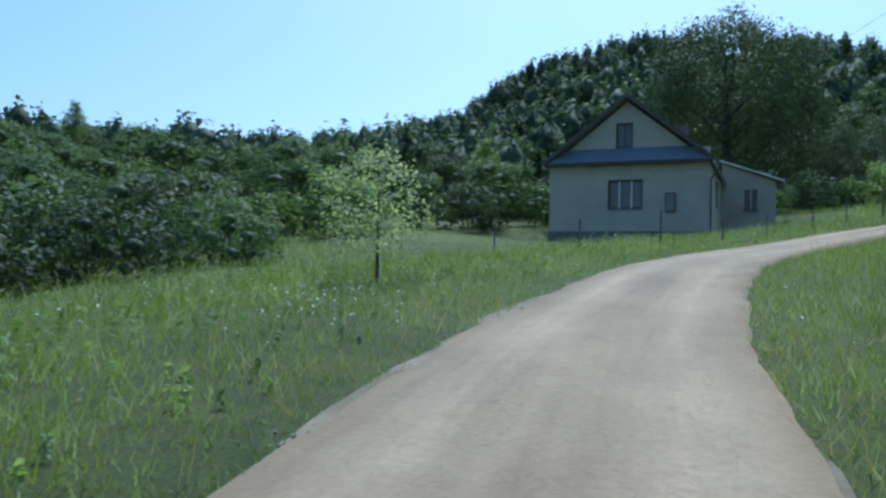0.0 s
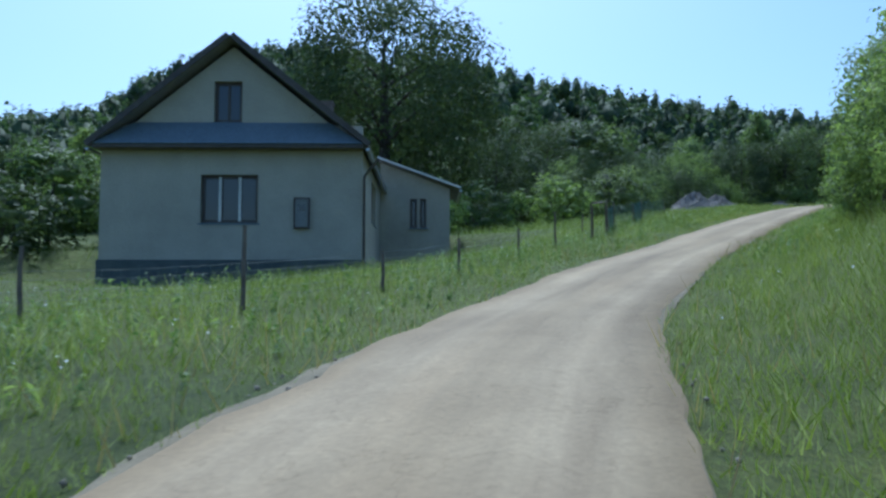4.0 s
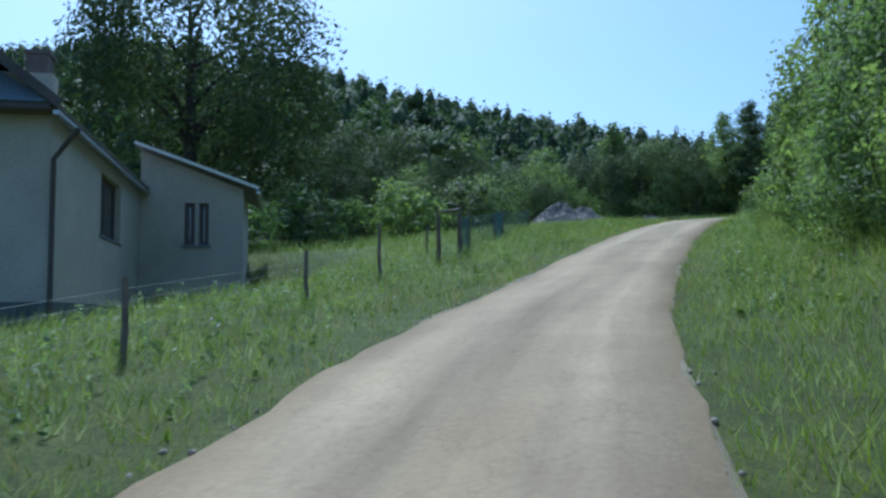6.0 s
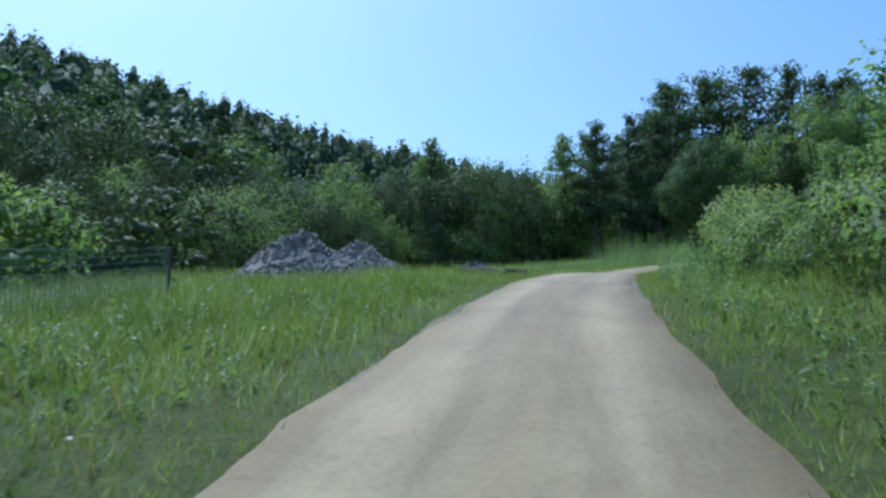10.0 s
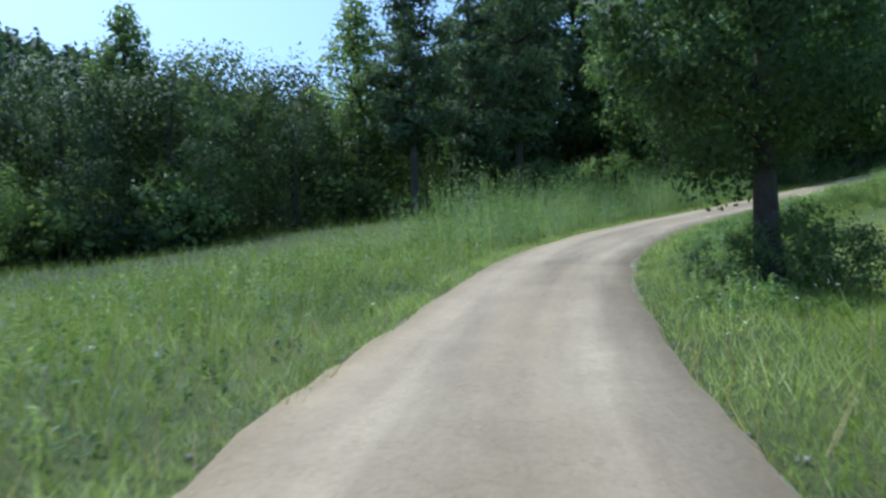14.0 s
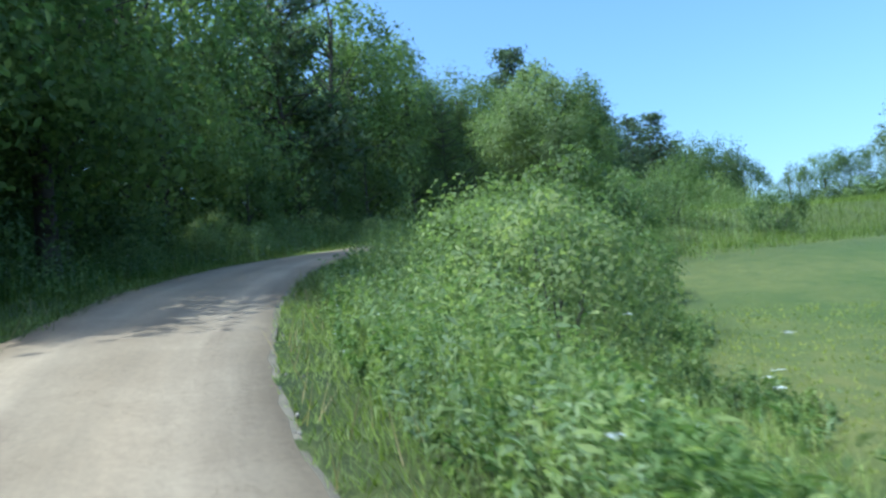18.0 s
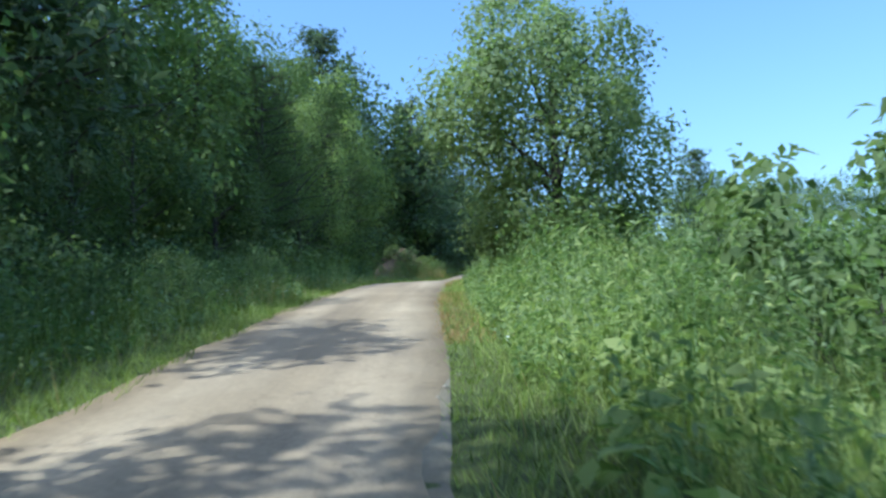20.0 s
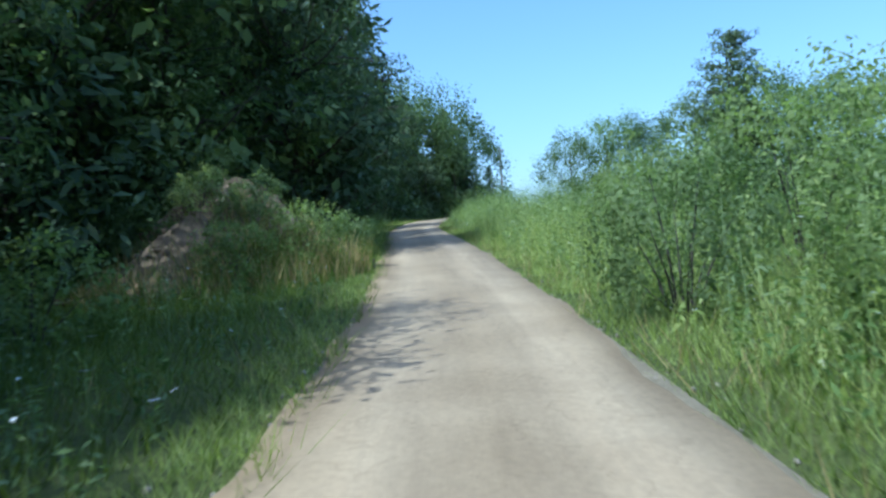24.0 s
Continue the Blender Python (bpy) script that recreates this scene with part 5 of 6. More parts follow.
WIRE = rough_stuff("dull_wire", (0.12, 0.14, 0.12), (0.2, 0.22, 0.2), 2, 20, 0.6)
POSTS = [(2.0, 30.2), (5.3, 30.1), (8.5, 30.3), (11.7, 32.5), (14.4, 34.5), (18.2, 38.2), (21.2, 40.8), (24.5, 43.3), (26.4, 44.8), (28.3, 46.9), (31.1, 49.0), (34.4, 52.5), (38.5, 55.4)]
for k, ((x, y), h) in enumerate(zip(POSTS, (1.1, 1.15, 1.4, 0.8, 0.9, 0.95, 1.3, 1.5, 1.6, 1.4, 1.15, 1.25, 1.2))):
    fence_post(x, y, h, 0.03 * math.sin(k * 3.1))
strands = []
for (xa, ya), (xb, yb) in zip(POSTS, POSTS[1:]):
    za, zb = float(ground(xa, ya)[0]), float(ground(xb, yb)[0])
    for hgt in (0.2, 0.35, 0.5, 0.65, 0.78):
        strands.append(tube([(xa, ya, za + hgt), ((xa + xb) / 2, (ya + yb) / 2, (za + zb) / 2 + hgt - 0.03), (xb, yb, zb + hgt)], [0.003] * 3, 4))
    for k in range(1, 12):
        u = k / 12
        x, y, z = xa + (xb - xa) * u, ya + (yb - ya) * u, za + (zb - za) * u
        strands.append(tube([(x, y, z + 0.18), (x, y, z + 0.5), (x, y, z + 0.77)], [0.0022] * 3, 4))
tagged(new("wire_fence", quick_mesh("wire_fence", *joined(strands), WIRE)), "thin wire mesh strung between the posts", "fence")
NETTING = rough_stuff("green_netting", (0.06, 0.13, 0.11), (0.1, 0.19, 0.16), 2, 20, 0.6)
strands = []
for (xa, ya), (xb, yb) in zip(POSTS[8:], POSTS[9:]):
    za, zb = float(ground(xa, ya)[0]), float(ground(xb, yb)[0])
    for hgt in np.arange(0.1, 1.2, 0.12):
        strands.append(tube([(xa, ya, za + hgt), ((xa + xb) / 2, (ya + yb) / 2, (za + zb) / 2 + hgt - 0.03), (xb, yb, zb + hgt)], [0.0045] * 3, 4))
    for u in np.arange(0.01, 1, 0.12 / math.hypot(xb - xa, yb - ya)):
        x, y, z = xa + (xb - xa) * u, ya + (yb - ya) * u, za + (zb - za) * u
        strands.append(tube([(x, y, z + 0.08), (x, y, z + 0.6), (x, y, z + 1.18)], [0.0045] * 3, 4))
tagged(new("fence_netting", quick_mesh("fence_netting", *joined(strands), NETTING)), "green plastic netting hung on the garden fence", "fence")


# ---- heaps ----
STONE = rough_stuff("grey_gravel", (0.15, 0.135, 0.12), (0.32, 0.285, 0.25), 1.5, 30, 0.95)
SOIL = rough_stuff("dark_cinder", (0.035, 0.034, 0.036), (0.08, 0.075, 0.075), 1.2, 25, 0.95)


def heap(name, label, x, y, r, h, material, stones, seed, size, long=1.0):
    """A heap of loose matter with pieces lying on it."""
    rng = np.random.default_rng(seed)
    base = float(ground(x, y)[0]) - 0.12
    ob = thing(name, label, "heap", m=pose(x, y, base, 0, 0, 35))
    rings, sides = 12, 36
    v, f = [(0, 0, h + 0.1)], []
    def height(q, g):
        return (h + 0.12) * (1 - q**1.3) ** (1.1 + 0.2 * math.sin(g * 3 + seed)) * (1 - 0.12 * math.sin(g * 5 + q * 9)) - 0.02
    for i in range(1, rings + 1):
        for k in range(sides):
            g, q = 2 * math.pi * k / sides, i / rings
            rr = r * q * (1 + 0.08 * math.sin(g * 4 + seed))
            v.append((rr * math.cos(g) * long, rr * math.sin(g), height(q, g) + rng.normal(0, 0.02)))
    for k in range(sides):
        n = (k + 1) % sides
        f.append((0, 0, 1 + k, 1 + n))
        for i in range(rings - 1):
            a = 1 + i * sides
            f.append((a + k, a + sides + k, a + sides + n, a + n))
    bm = bmesh.new()
    bv = [bm.verts.new(p) for p in v]
    for q in f:
        bm.faces.new([bv[i] for i in dict.fromkeys(q)])
    bmesh.ops.recalc_face_normals(bm, faces=bm.faces)
    part("mound", bm, material, ob)
    bits = []
    cube = np.array([(a, b, c) for a in (-1, 1) for b in (-1, 1) for c in (-1, 1)], float)
    cf = np.array([(0, 1, 3, 2), (4, 6, 7, 5), (0, 4, 5, 1), (2, 3, 7, 6), (0, 2, 6, 4), (1, 5, 7, 3)])
    for _ in range(stones):
        g, q = rng.uniform(0, 2 * math.pi), math.sqrt(rng.uniform(0, 1.1))
        rr = r * q * (1 + 0.08 * math.sin(g * 4 + seed))
        p = np.array([rr * math.cos(g) * long, rr * math.sin(g), max(height(min(q, 1), g), 0.06)])
        e = Euler(rng.uniform(0, 6, 3)).to_matrix()
        s = size * rng.uniform(0.4, 1.5) * rng.uniform(0.6, 1.2, 3)
        bits.append(((cube * s * rng.uniform(0.75, 1.1, (8, 1))) @ np.array(e).T + p, cf))
    tagged(child("rubble", quick_mesh("rubble", *joined(bits), material), ob), kind="stuff")
    return ob


heap("gravel_heap", "grey gravel heap with loose stones on grass", 45.6, 60.6, 2.4, 1.45, STONE, 1500, 3, 0.05)
heap("gravel_heap", "grey gravel heap beside a second heap", 50.6, 63.6, 2.3, 1.25, STONE, 2600, 4, 0.042)
heap("cinder_heap", "low dark cinder heap behind boards", 55.0, 61.4, 1.3, 0.6, SOIL, 900, 6, 0.022, 1.3)


SAWN = rough_stuff("sawn_board", (0.4, 0.345, 0.255), (0.58, 0.51, 0.39), 3, 30, 0.8)


def board(x, y, length, wide, thick, turn, tilt, label, material, lift=0.0):
    bm = boxes(((-length / 2, -wide / 2, 0), (length / 2, wide / 2, thick)))
    bmesh.ops.bevel(bm, geom=bm.edges[:], offset=0.006, segments=1, affect="EDGES")
    me = bpy.data.meshes.new("board")
    bm.to_mesh(me)
    bm.free()
    me.materials.append(material)
    ob = new("board", me)
    ob.matrix_world = pose(x, y, float(ground(x, y)[0]) + 0.03 + lift, 0, tilt, turn)
    return tagged(ob, label, "board", "boards by the heap")


board(52.25, 59.0, 0.95, 0.2, 0.05, -12, 2, "pale sawn board lying in the grass", SAWN, 0.2)
board(53.0, 59.3, 0.6, 0.24, 0.07, -28, -4, "pale sawn board lying in the grass", SAWN, 0.12)
board(54.3, 58.9, 1.5, 0.13, 0.13, 8, -3, "squared timber lying at the heap's foot", WOOD, 0.1)
board(53.7, 58.9, 0.5, 0.16, 0.05, 20, 4, "short pale offcut lying in the grass", SAWN, 0.12)
ob = new("bent_pole", quick_mesh("bent_pole", *tube([(52.3, 59.7, 10.3), (53.2, 60.0, 10.46), (54.2, 60.1, 10.54), (55.1, 59.8, 10.48)], [0.02] * 4, 8), SAWN, True))
tagged(ob, "thin pale pole laid across the boards", "pole")


# ---- power line ----
pz = float(ground(17, 13)[0]) + 10.0
pz = 9.6 + (pz - 9.6) * 1.5
POLE_TOP = pz - float(ground(19, -3.5)[0])
near_pole = thing("utility_pole", "grey wooden utility pole on the bank", "utility pole", m=pose(19, -3.5, float(ground(19, -3.5)[0])))
child("pole", quick_mesh("pole", *tube([(0, 0, -0.6), (0.02, 0, 5), (0, 0, POLE_TOP + 0.2)], [0.15, 0.13, 0.1], 10), WOOD, True), near_pole)
k = np.linspace(0, 1, 14)
line = np.stack([19 - 6 * k, -3.5 + 49.5 * k, pz + (9.6 - pz) * k - 0.5 * np.sin(math.pi * k)], 1)
tagged(new("power_cable", quick_mesh("power_cable", *tube(line, [0.006] * 14, 5), DARKWOOD, True)), "thin dark power cable running to the house", "cable")
part("roof_mast", boxes(((7.2, 1.1, 4.8), (7.26, 1.16, 5.9))), ZINC, house, "thin metal cable mast on the roof")
POLE_X, POLE_Y = 197.8, -107.0
v, f = tube([(0, 0, -0.5), (0.02, 0, 8), (0, 0, 16)], [0.2, 0.17, 0.13], 10)
ob = thing("utility_pole", "grey wooden utility pole far along the lane", "utility pole", m=pose(POLE_X, POLE_Y, float(ground(POLE_X, POLE_Y)[0])))
child("pole", quick_mesh("pole", v, f, WOOD, True), ob)
part("crossarm", boxes(((-0.9, -0.06, 15.4), (0.9, 0.06, 15.52))), WOOD, ob)


# ---- gate and stakes by the fence ----
gate = thing("garden_gate", "dark weathered wooden gate frame in the fence line", "gate")
ga, gb_ = np.array([24.62, 43.4]), np.array([26.28, 44.7])
gz = [float(ground(*ga)[0]), float(ground(*gb_)[0])]
child("top_bar", quick_mesh("top_bar", *tube([(*ga, gz[0] + 1.5), (*((ga + gb_) / 2), sum(gz) / 2 + 1.48), (*gb_, gz[1] + 1.5)], [0.035] * 3, 7), WOOD), gate)
for q in ((0, 0), (1, 1)):
    p = ga + (gb_ - ga) * (0.03 if q[0] == 0 else 0.97)
    child("gate_post", quick_mesh("gate_post", *tube([(*p, gz[q[0]] - 0.3), (*p, gz[q[0]] + 0.7), (*p, gz[q[0]] + 1.38)], [0.045, 0.042, 0.04], 8), WOOD), gate)
for x, y, h in ((26.9, 47.4, 0.9),):
    fence_post(x, y, h, 0.02)

# ---- sandy edges of the lane ----
PEBBLE = rough_stuff("sandy_pebble", (0.2, 0.165, 0.12), (0.38, 0.33, 0.26), 1.5, 30, 0.95)
SAND = rough_stuff("sandy_edge", (0.15, 0.12, 0.07), (0.29, 0.235, 0.15), 1.3, 26, 0.95, 0.6, 0.02)
srng = np.random.default_rng(21)
for sgn, label in ((-1, "strip of loose sand and gravel along the lane"), (1, "strip of loose sand and gravel along the lane")):
    n = len(LANE)
    rag = np.convolve(srng.normal(0, 1, n + 12), np.ones(5) / 5, "same")[:n] + 0.8 * np.convolve(srng.normal(0, 1, n + 12), np.ones(13) / 13, "same")[:n]
    wide = np.clip((0.06 if sgn < 0 else -0.08) + 0.17 * rag, 0.005, 0.24 if sgn < 0 else 0.06) * (1 - 0.8 * step01(LANE[:, 0], 96, 112))
    v, f = [], []
    for i in range(n):
        for k, o in enumerate((HALF - 0.25, HALF + 0.02, HALF + 0.05 + wide[i])):
            o *= sgn
            v.append((LANE[i, 0] + nrm[i, 0] * o, LANE[i, 1] + nrm[i, 1] * o, LANE[i, 2] - LANE_LEAN[i] * o + (-0.02, -0.022, -0.041)[k]))
    for i in range(n - 1):
        for k in range(2):
            a = i * 3 + k
            f.append((a, a + 1, a + 4, a + 3)[::sgn])
    tagged(new("gravel_edge", quick_mesh("gravel_edge", v, f, SAND, True)), label, "gravel strip", kind="structure")
# stones on the edges
bits = []
cube = np.array([(a, c, d) for a in (-1, 1) for c in (-1, 1) for d in (-1, 1)], float)
cubef = np.array([(0, 1, 3, 2), (4, 6, 7, 5), (0, 4, 5, 1), (2, 3, 7, 6), (0, 2, 6, 4), (1, 5, 7, 3)])
for _ in range(3800):
    i, sd = srng.integers(50, len(LANE) - 40), (-1 if srng.random() < 0.6 else 1)
    o = sd * (HALF - 0.12 + abs(srng.normal(0, 0.2)))
    p = np.array([LANE[i, 0] + nrm[i, 0] * o, LANE[i, 1] + nrm[i, 1] * o, LANE[i, 2] - LANE_LEAN[i] * o - 0.015]) + np.array([*(LANE_WAY[i] * srng.uniform(0, 0.5)), 0])
    e = np.array(Euler(srng.uniform(0, 6, 3)).to_matrix())
    bits.append(((cube * 0.014 * srng.uniform(0.4, 1.6) * srng.uniform(0.6, 1.1, (8, 1))) @ e.T + p, cubef))
tagged(new("loose_stones", quick_mesh("loose_stones", *joined(bits), PEBBLE)), "small loose stones along the lane's edges", "stones", kind="stuff")


def flat_patch(name, label, category, x, y, rx, ry, turn, material, lift, seed, kind="structure", on_lane=False):
    """A thin ragged sheet that follows the ground."""
    rng = np.random.default_rng(seed)
    rings, sides = 5, 22
    edge = 1 + np.convolve(np.tile(rng.normal(0, 0.3, sides), 3), np.ones(2) / 2, "same")[sides : 2 * sides]
    px, py = [x], [y]
    c, s = math.cos(turn), math.sin(turn)
    for i in range(1, rings + 1):
        for k in range(sides):
            g, q = 2 * math.pi * k / sides, i / rings
            a, d = rx * q * edge[k] * math.cos(g), ry * q * edge[k] * math.sin(g)
            px.append(x + a * c - d * s)
            py.append(y + a * s + d * c)
    px, py = np.array(px), np.array(py)
    sd, i = near_lane(px, py)
    along = (px - LANE[i, 0]) * LANE_WAY[i, 0] + (py - LANE[i, 1]) * LANE_WAY[i, 1]
    rise = np.gradient(LANE[:, 2]) / np.linalg.norm(np.gradient(LANE[:, :2], axis=0), axis=1)
    z = LANE[i, 2] + rise[i] * along - LANE_LEAN[i] * sd + 0.03 * (1 - np.abs(sd) / HALF) if on_lane else ground(px, py)
    z = z + lift
    if not on_lane:
        z[-sides:] -= lift + 0.06
        z[-2 * sides : -sides] += 0.02 * (rng.random(sides) - 0.5)
    v = np.stack([px, py, z], 1)
    f = [(0, 1 + k, 1 + (k + 1) % sides) for k in range(sides)]
    bm = bmesh.new()
    bv = [bm.verts.new(p) for p in v]
    for q in f:
        bm.faces.new([bv[w] for w in q])
    for r in range(rings - 1):
        a = 1 + r * sides
        for k in range(sides):
            m = (k + 1) % sides
            bm.faces.new((bv[a + k], bv[a + sides + k], bv[a + sides + m], bv[a + m]))
    me = bpy.data.meshes.new(name)
    bm.to_mesh(me)
    bm.free()
    me.materials.append(material)
    return tagged(new(name, me), label, category, kind=kind)


CINDER = rough_stuff("cinder_ground", (0.08, 0.07, 0.052), (0.16, 0.138, 0.1), 1.2, 25, 0.95, 0.8, 0.04)
flat_patch("cinder_patch", "dark trodden cinder ground beside the lane", "bare ground", 60.6, 61.8, 5.4, 1.4, 0.455, CINDER, 0.03, 4)
RUST = rough_stuff("red_earth", (0.17, 0.1, 0.052), (0.28, 0.18, 0.1), 1.5, 18, 0.95, 0.6, 0.03)
RUST_STALK = leaf_stuff("rusty_stalk", (0.22, 0.13, 0.065), (0.36, 0.25, 0.14), 0.2, 0.8)
rrng = np.random.default_rng(66)
rx_, ry_ = [], []
for lo, hi, n in ((lane_at(128, 47), lane_at(134, 38.5), 2200), (lane_at(136, 35.5), lane_at(142, 25), 1200)):
    x, y, s = scatter(rrng, n, lo, hi, 0, 2.7, 1.6)
    rx_.append(x)
    ry_.append(y)
rx_, ry_ = np.concatenate(rx_), np.concatenate(ry_)
rv, rf, _ = blades(rx_, ry_, rrng.uniform(0.03, 0.17, len(rx_)), np.full(len(rx_), 0.011), rrng, 0.7)
tagged(new("withered_grass", quick_mesh("withered_grass", rv, rf, RUST_STALK)), "withered reddish grass at the lane's edge", "grass", kind="stuff")
flat_patch("red_earth_patch", "bare reddish earth at the lane's edge", "bare ground", *spot(lane_at(131.2, 42.5), 1.95), 0.9, 0.22, -1.0, RUST, 0.02, 5)
flat_patch("bare_patch", "dry bare sandy soil in the verge grass", "bare ground", 91.3, 62.6, 0.6, 0.28, -0.5, SAND, 0.035, 7)
flat_patch("bare_patch", "trodden bare soil in the verge grass", "bare ground", 90.3, 64.7, 0.8, 0.16, -0.5, SAND, 0.02, 9)
WORN = rough_stuff("broken_asphalt", (0.17, 0.145, 0.11), (0.27, 0.235, 0.18), 3, 40, 0.95, 0.6, 0.01)
FADED = rough_stuff("patched_asphalt", (0.28, 0.255, 0.21), (0.36, 0.33, 0.275), 2, 30, 0.95)
holes = []
for k in range(260):
    x, y, r = 80.3 + srng.normal(0, 1.0) * 0.75, 66.0 + srng.normal(0, 0.14), 0.015 + 0.075 * srng.random() ** 1.7
    if all(math.hypot(x - a, y - b) > 1.3 * (r + c) for a, b, c in holes):
        holes.append((x, y, r))
        flat_patch("pothole", "small dark broken spot in the asphalt", "pothole", x, y, r, r * srng.uniform(0.5, 0.9), srng.uniform(-1.5, 1.5), WORN, 0.008, 30 + k, on_lane=True)
for k, (x, y, r) in enumerate(((76.2, 65.0, 0.1),)):
    flat_patch("pothole", "dark worn streak in the asphalt", "pothole", x, y, r * 1.6, r * 0.4, srng.uniform(-1.2, 1.0), WORN if k < 5 else FADED, 0.006, 70 + k, on_lane=True)

# ---- earth bank under the trees ----
EARTH = rough_stuff("sandy_earth", (0.12, 0.085, 0.05), (0.27, 0.195, 0.12), 1.2, 14, 0.95, 0.8, 0.05)
heap("earth_bank", "eroded sandy earth bank under dark trees", BANK_X, BANK_Y, 3.1, 2.7, EARTH, 300, 8, 0.07, 1.25)
erng = np.random.default_rng(33)
n = 9000
g, q = erng.uniform(0, 6.28, n), np.sqrt(erng.uniform(0.0, 1.25, n))
ex, ey = BANK_X + 3.5 * q * np.cos(g), BANK_Y + 3.2 * q * np.sin(g)
ev, ef, _ = blades(ex, ey, erng.uniform(0.35, 1.0, n), np.full(n, 0.018), erng, 0.3)
ev[:, 2] += np.repeat(2.3 * np.clip(1 - q * 0.95, 0, 1) ** 1.15, 3)
dry = erng.random(n) < 0.45
for pick, material, label in ((dry, STRAW, "dry straw-coloured grass on the earth bank"), (~dry, GRASS, "green grass tufts on the earth bank")):
    vv = ev.reshape(-1, 3, 3)[pick].reshape(-1, 3)
    tagged(new("bank_grass", quick_mesh("bank_grass", vv, np.arange(len(vv)).reshape(-1, 3), material)), label, "grass", kind="stuff")

for x, y, h, size, k in ((-1.5, 0.6, 1.5, 0.5, 1), (0.8, -1.2, 0.8, 0.45, 0), (-2.6, -1.6, 0.2, 0.5, 1), (-2.9, 0.4, 0.5, 0.55, 0), (-0.4, 1.2, 2.0, 0.45, 1), (0.3, 0.2, 2.3, 0.35, 0), (1.2, 1.4, 1.0, 0.55, 2), (-2.2, 2.2, 0.4, 0.5, 0), (-0.2, -2.9, 0.1, 0.5, 1)):
    plant(BUSH[k], "bush", ("green leafy bush on the earth bank", "pale green leafy bush on the earth bank", "dark green bush on the earth bank")[k], "bush", BANK_X + x, BANK_Y + y, size, x, -h, 1.0, "bushes")

# dry and green tufts on the left verge before the bank
erng = np.random.default_rng(35)
x, y, s = scatter(erng, 9000, lane_at(133, 41), lane_at(143.5, 23), 6.2, 0, 1.0)
ok = np.abs(s) > 2.3
x, y, s = x[ok], y[ok], s[ok]
ev, ef, _ = blades(x, y, erng.uniform(0.25, 0.8, len(x)) * np.clip((np.abs(s) - 1.6) / 2, 0.3, 1), np.full(len(x), 0.011), erng, 0.3)
dry = erng.random(len(x)) < 0.3 + 0.35 * (np.sin(x * 0.9) * np.sin(y * 0.7) > 0)
for pick, material, label in ((dry, STRAW, "dry straw-coloured grass on the verge"), (~dry, GRASS, "long green grass on the shaded verge")):
    vv = ev.reshape(-1, 3, 3)[pick].reshape(-1, 3)
    tagged(new("verge_tufts", quick_mesh("verge_tufts", vv, np.arange(len(vv)).reshape(-1, 3), material)), label, "grass", kind="stuff")

# ---- flowers and dry stalks along the verges ----
def flower_heads(x, y, h, size, rng):
    z = ground(x, y) + h
    n = len(x)
    c = np.stack([x, y, z], 1)
    out = []
    for k in range(3):
        out.append(leaves(c + rng.normal(0, 0.02, (n, 3)), np.tile((0, 0, 1.0), (n, 1)) + rng.normal(0, 0.35, (n, 3)), size, rng, 0.8))
    return joined(out)[:2]


frng = np.random.default_rng(44)
fx, fy, fs = scatter(frng, 2600, 45, END - 70, 7, 6, 1.0)
s, ok = off_lane(fx, fy, 0.4)
ok &= ~((s > 5) & (fx > 60) & (fx < 118)) & (frng.random(len(fx)) < 0.5 + 0.5 * np.sin(fx * 0.5) * np.sin(fy * 0.4))
fx, fy = fx[ok], fy[ok]
for cx, cy, n, sp in ((-0.9, 9.0, 26, 0.35), (-1.4, 9.3, 26, 0.4), (-1.8, 10.9, 30, 0.5), (-3.6, 9.4, 30, 0.8), (37.0, 53.0, 120, 1.6), (33, 49.5, 60, 1.2)):
    fx, fy = np.append(fx, cx + frng.normal(0, sp, n)), np.append(fy, cy + frng.normal(0, sp, n))
fv2, ff2 = flower_heads(fx, fy, frng.uniform(0.2, 0.6, len(fx)), np.full(len(fx), 0.016), frng)
tagged(new("white_flowers", quick_mesh("white_flowers", fv2, ff2, FLOWER)), "small white flower heads in the verge grass", "flowers", kind="stuff")
dx, dy, ds = scatter(frng, 14000, 45, END - 70, 5, 5, 1.6)
s, ok = off_lane(dx, dy, 0.05)
ok &= frng.random(len(dx)) < 0.2 + 0.65 * (np.sin(dx * 0.3 + dy * 0.2) > 0.2)
dv, df, _ = blades(dx[ok], dy[ok], frng.uniform(0.12, 0.5, ok.sum()), np.full(ok.sum(), 0.008), frng, 0.4)
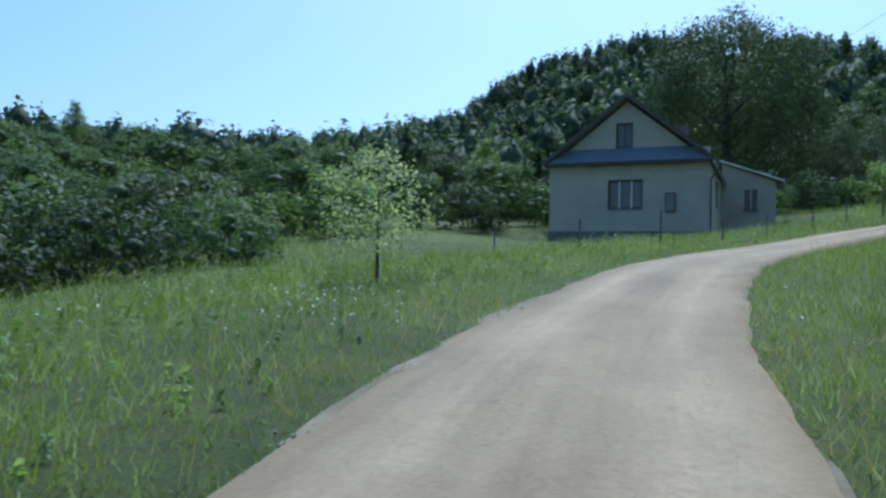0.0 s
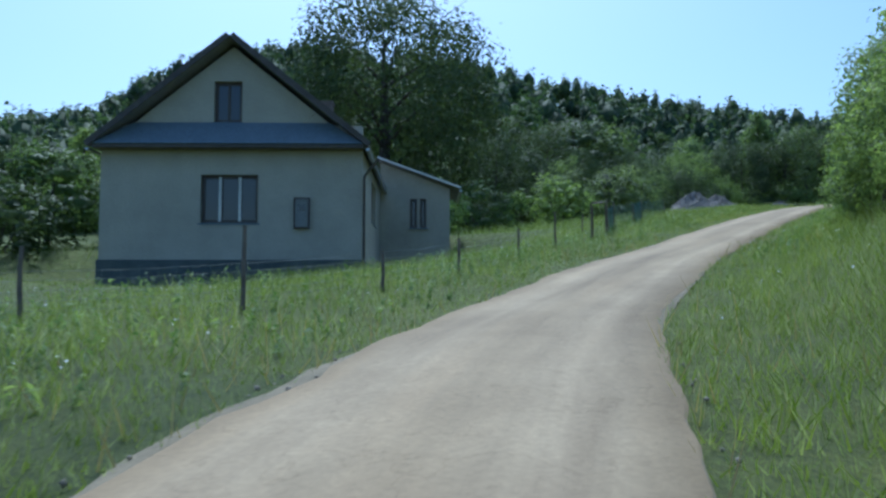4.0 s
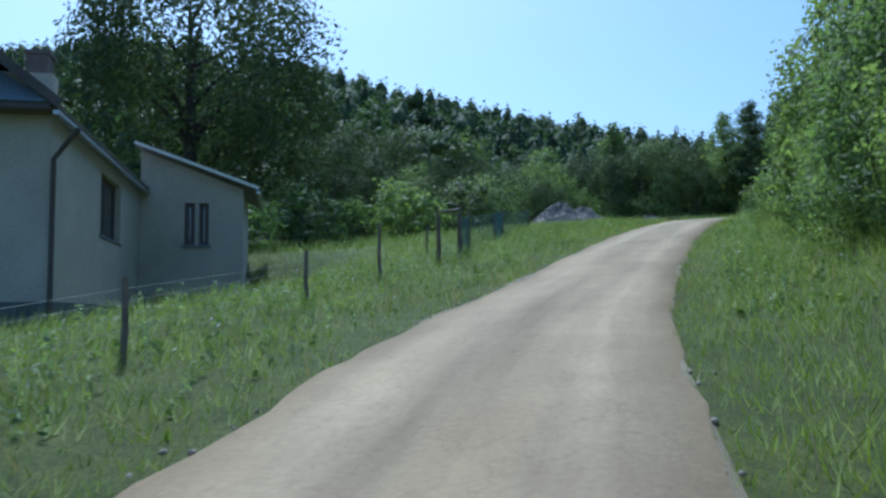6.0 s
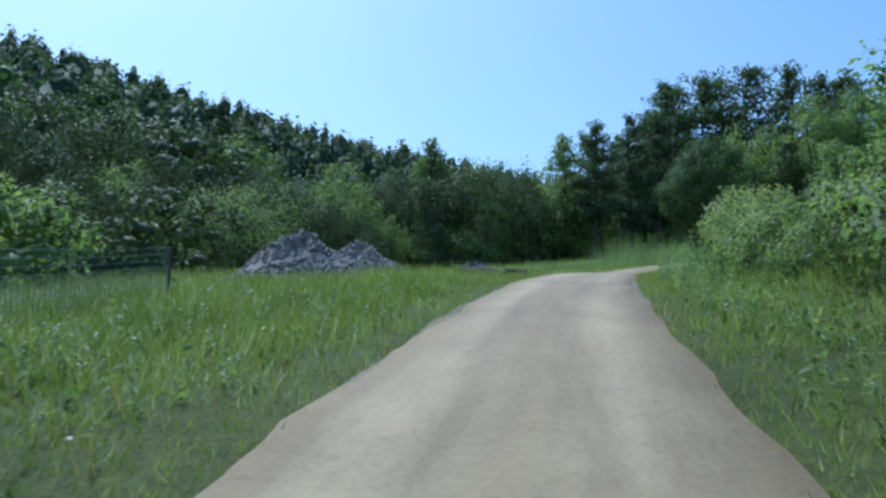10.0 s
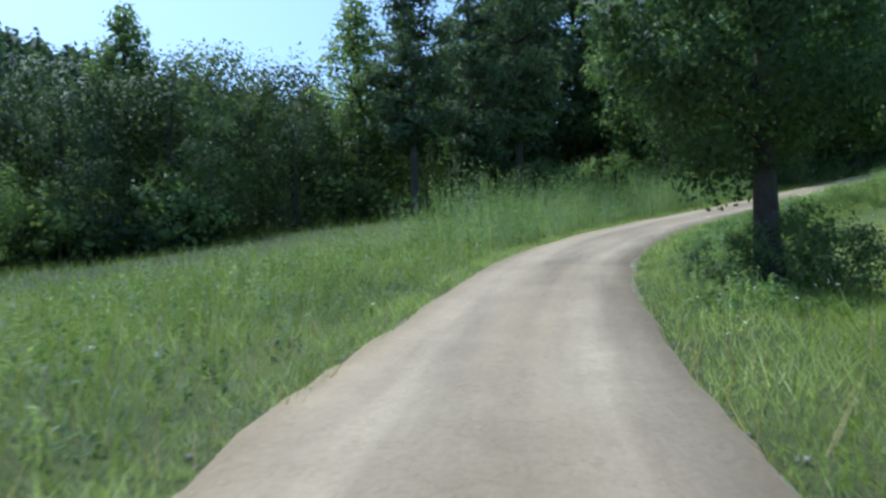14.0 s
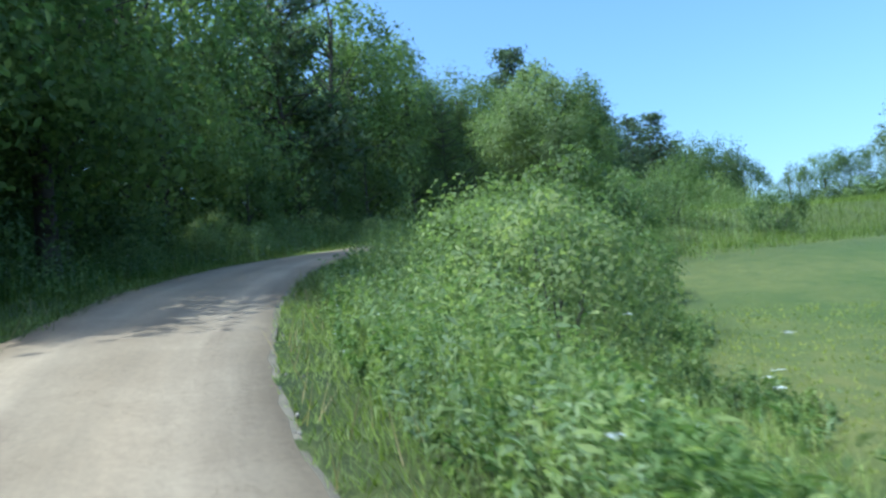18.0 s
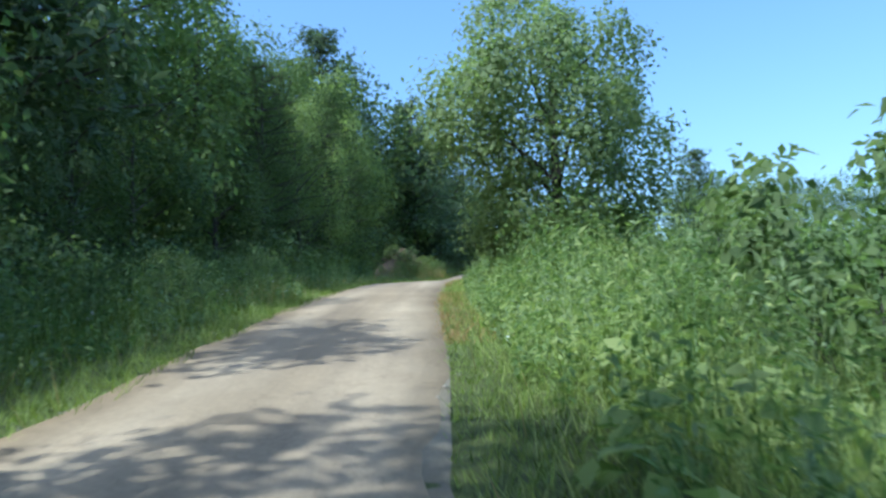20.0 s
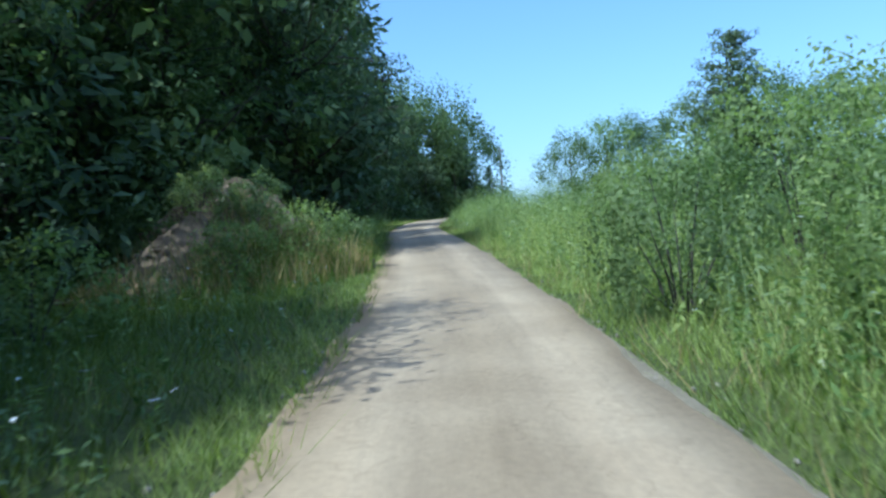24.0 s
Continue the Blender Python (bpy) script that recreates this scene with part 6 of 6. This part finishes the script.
tagged(new("dry_stalks", quick_mesh("dry_stalks", dv, df, STRAW)), "dry pale stalks among the verge grass", "grass", kind="stuff")

# ---- white umbels above the weeds ----
ux, uy, us = scatter(frng, 420, lane_at(96, 66), END - 80, 6, 7, 0.8)
s, ok = off_lane(ux, uy, 0.9)
ux, uy, s = ux[ok], uy[ok], s[ok]
tall = np.where(s > 0, 1.15, 0.7) * np.clip((np.abs(s) - HALF) / 2.2, 0.4, 1) * frng.uniform(0.8, 1.25, len(ux))
bv, bf, _ = blades(ux, uy, tall, np.full(len(ux), 0.007), frng, 0.02)
tagged(new("umbel_stems", quick_mesh("umbel_stems", bv, bf, WEED)), "thin upright stems of white umbels", "weeds", kind="stuff")
n, per = len(ux), 16
g, q = frng.uniform(0, 6.28, (n, per)), 0.05 * np.sqrt(frng.uniform(0, 1, (n, per)))
c = np.stack([ux[:, None] + q * np.cos(g), uy[:, None] + q * np.sin(g), (ground(ux, uy) + tall)[:, None] - q * 0.25], -1).reshape(-1, 3)
uv, uf, _ = leaves(c, np.tile((0, 0, 1.0), (n * per, 1)) + frng.normal(0, 0.25, (n * per, 3)), np.full(n * per, 0.011), frng, 0.9)
tagged(new("white_umbels", quick_mesh("white_umbels", uv, uf, FLOWER)), "flat white umbel flowers above the weeds", "flowers", kind="stuff")

# ---- grit on the cinder ground ----
bits = []
for _ in range(900):
    g, q = srng.uniform(0, 6.28), math.sqrt(srng.uniform(0, 1.1))
    a, d = 3.8 * q * math.cos(g), 1.6 * q * math.sin(g)
    px, py = 60.7 + a * 0.9 - d * 0.44, 62.1 + a * 0.44 + d * 0.9
    e = np.array(Euler(srng.uniform(0, 6, 3)).to_matrix())
    bits.append(((cube * 0.009 * srng.uniform(0.3, 1.5) * srng.uniform(0.6, 1.1, (8, 1))) @ e.T + (px, py, float(ground(px, py)[0]) + 0.03), cubef))
tagged(new("loose_grit", quick_mesh("loose_grit", *joined(bits), CINDER)), "dark loose grit on the cinder ground", "stones", kind="stuff")
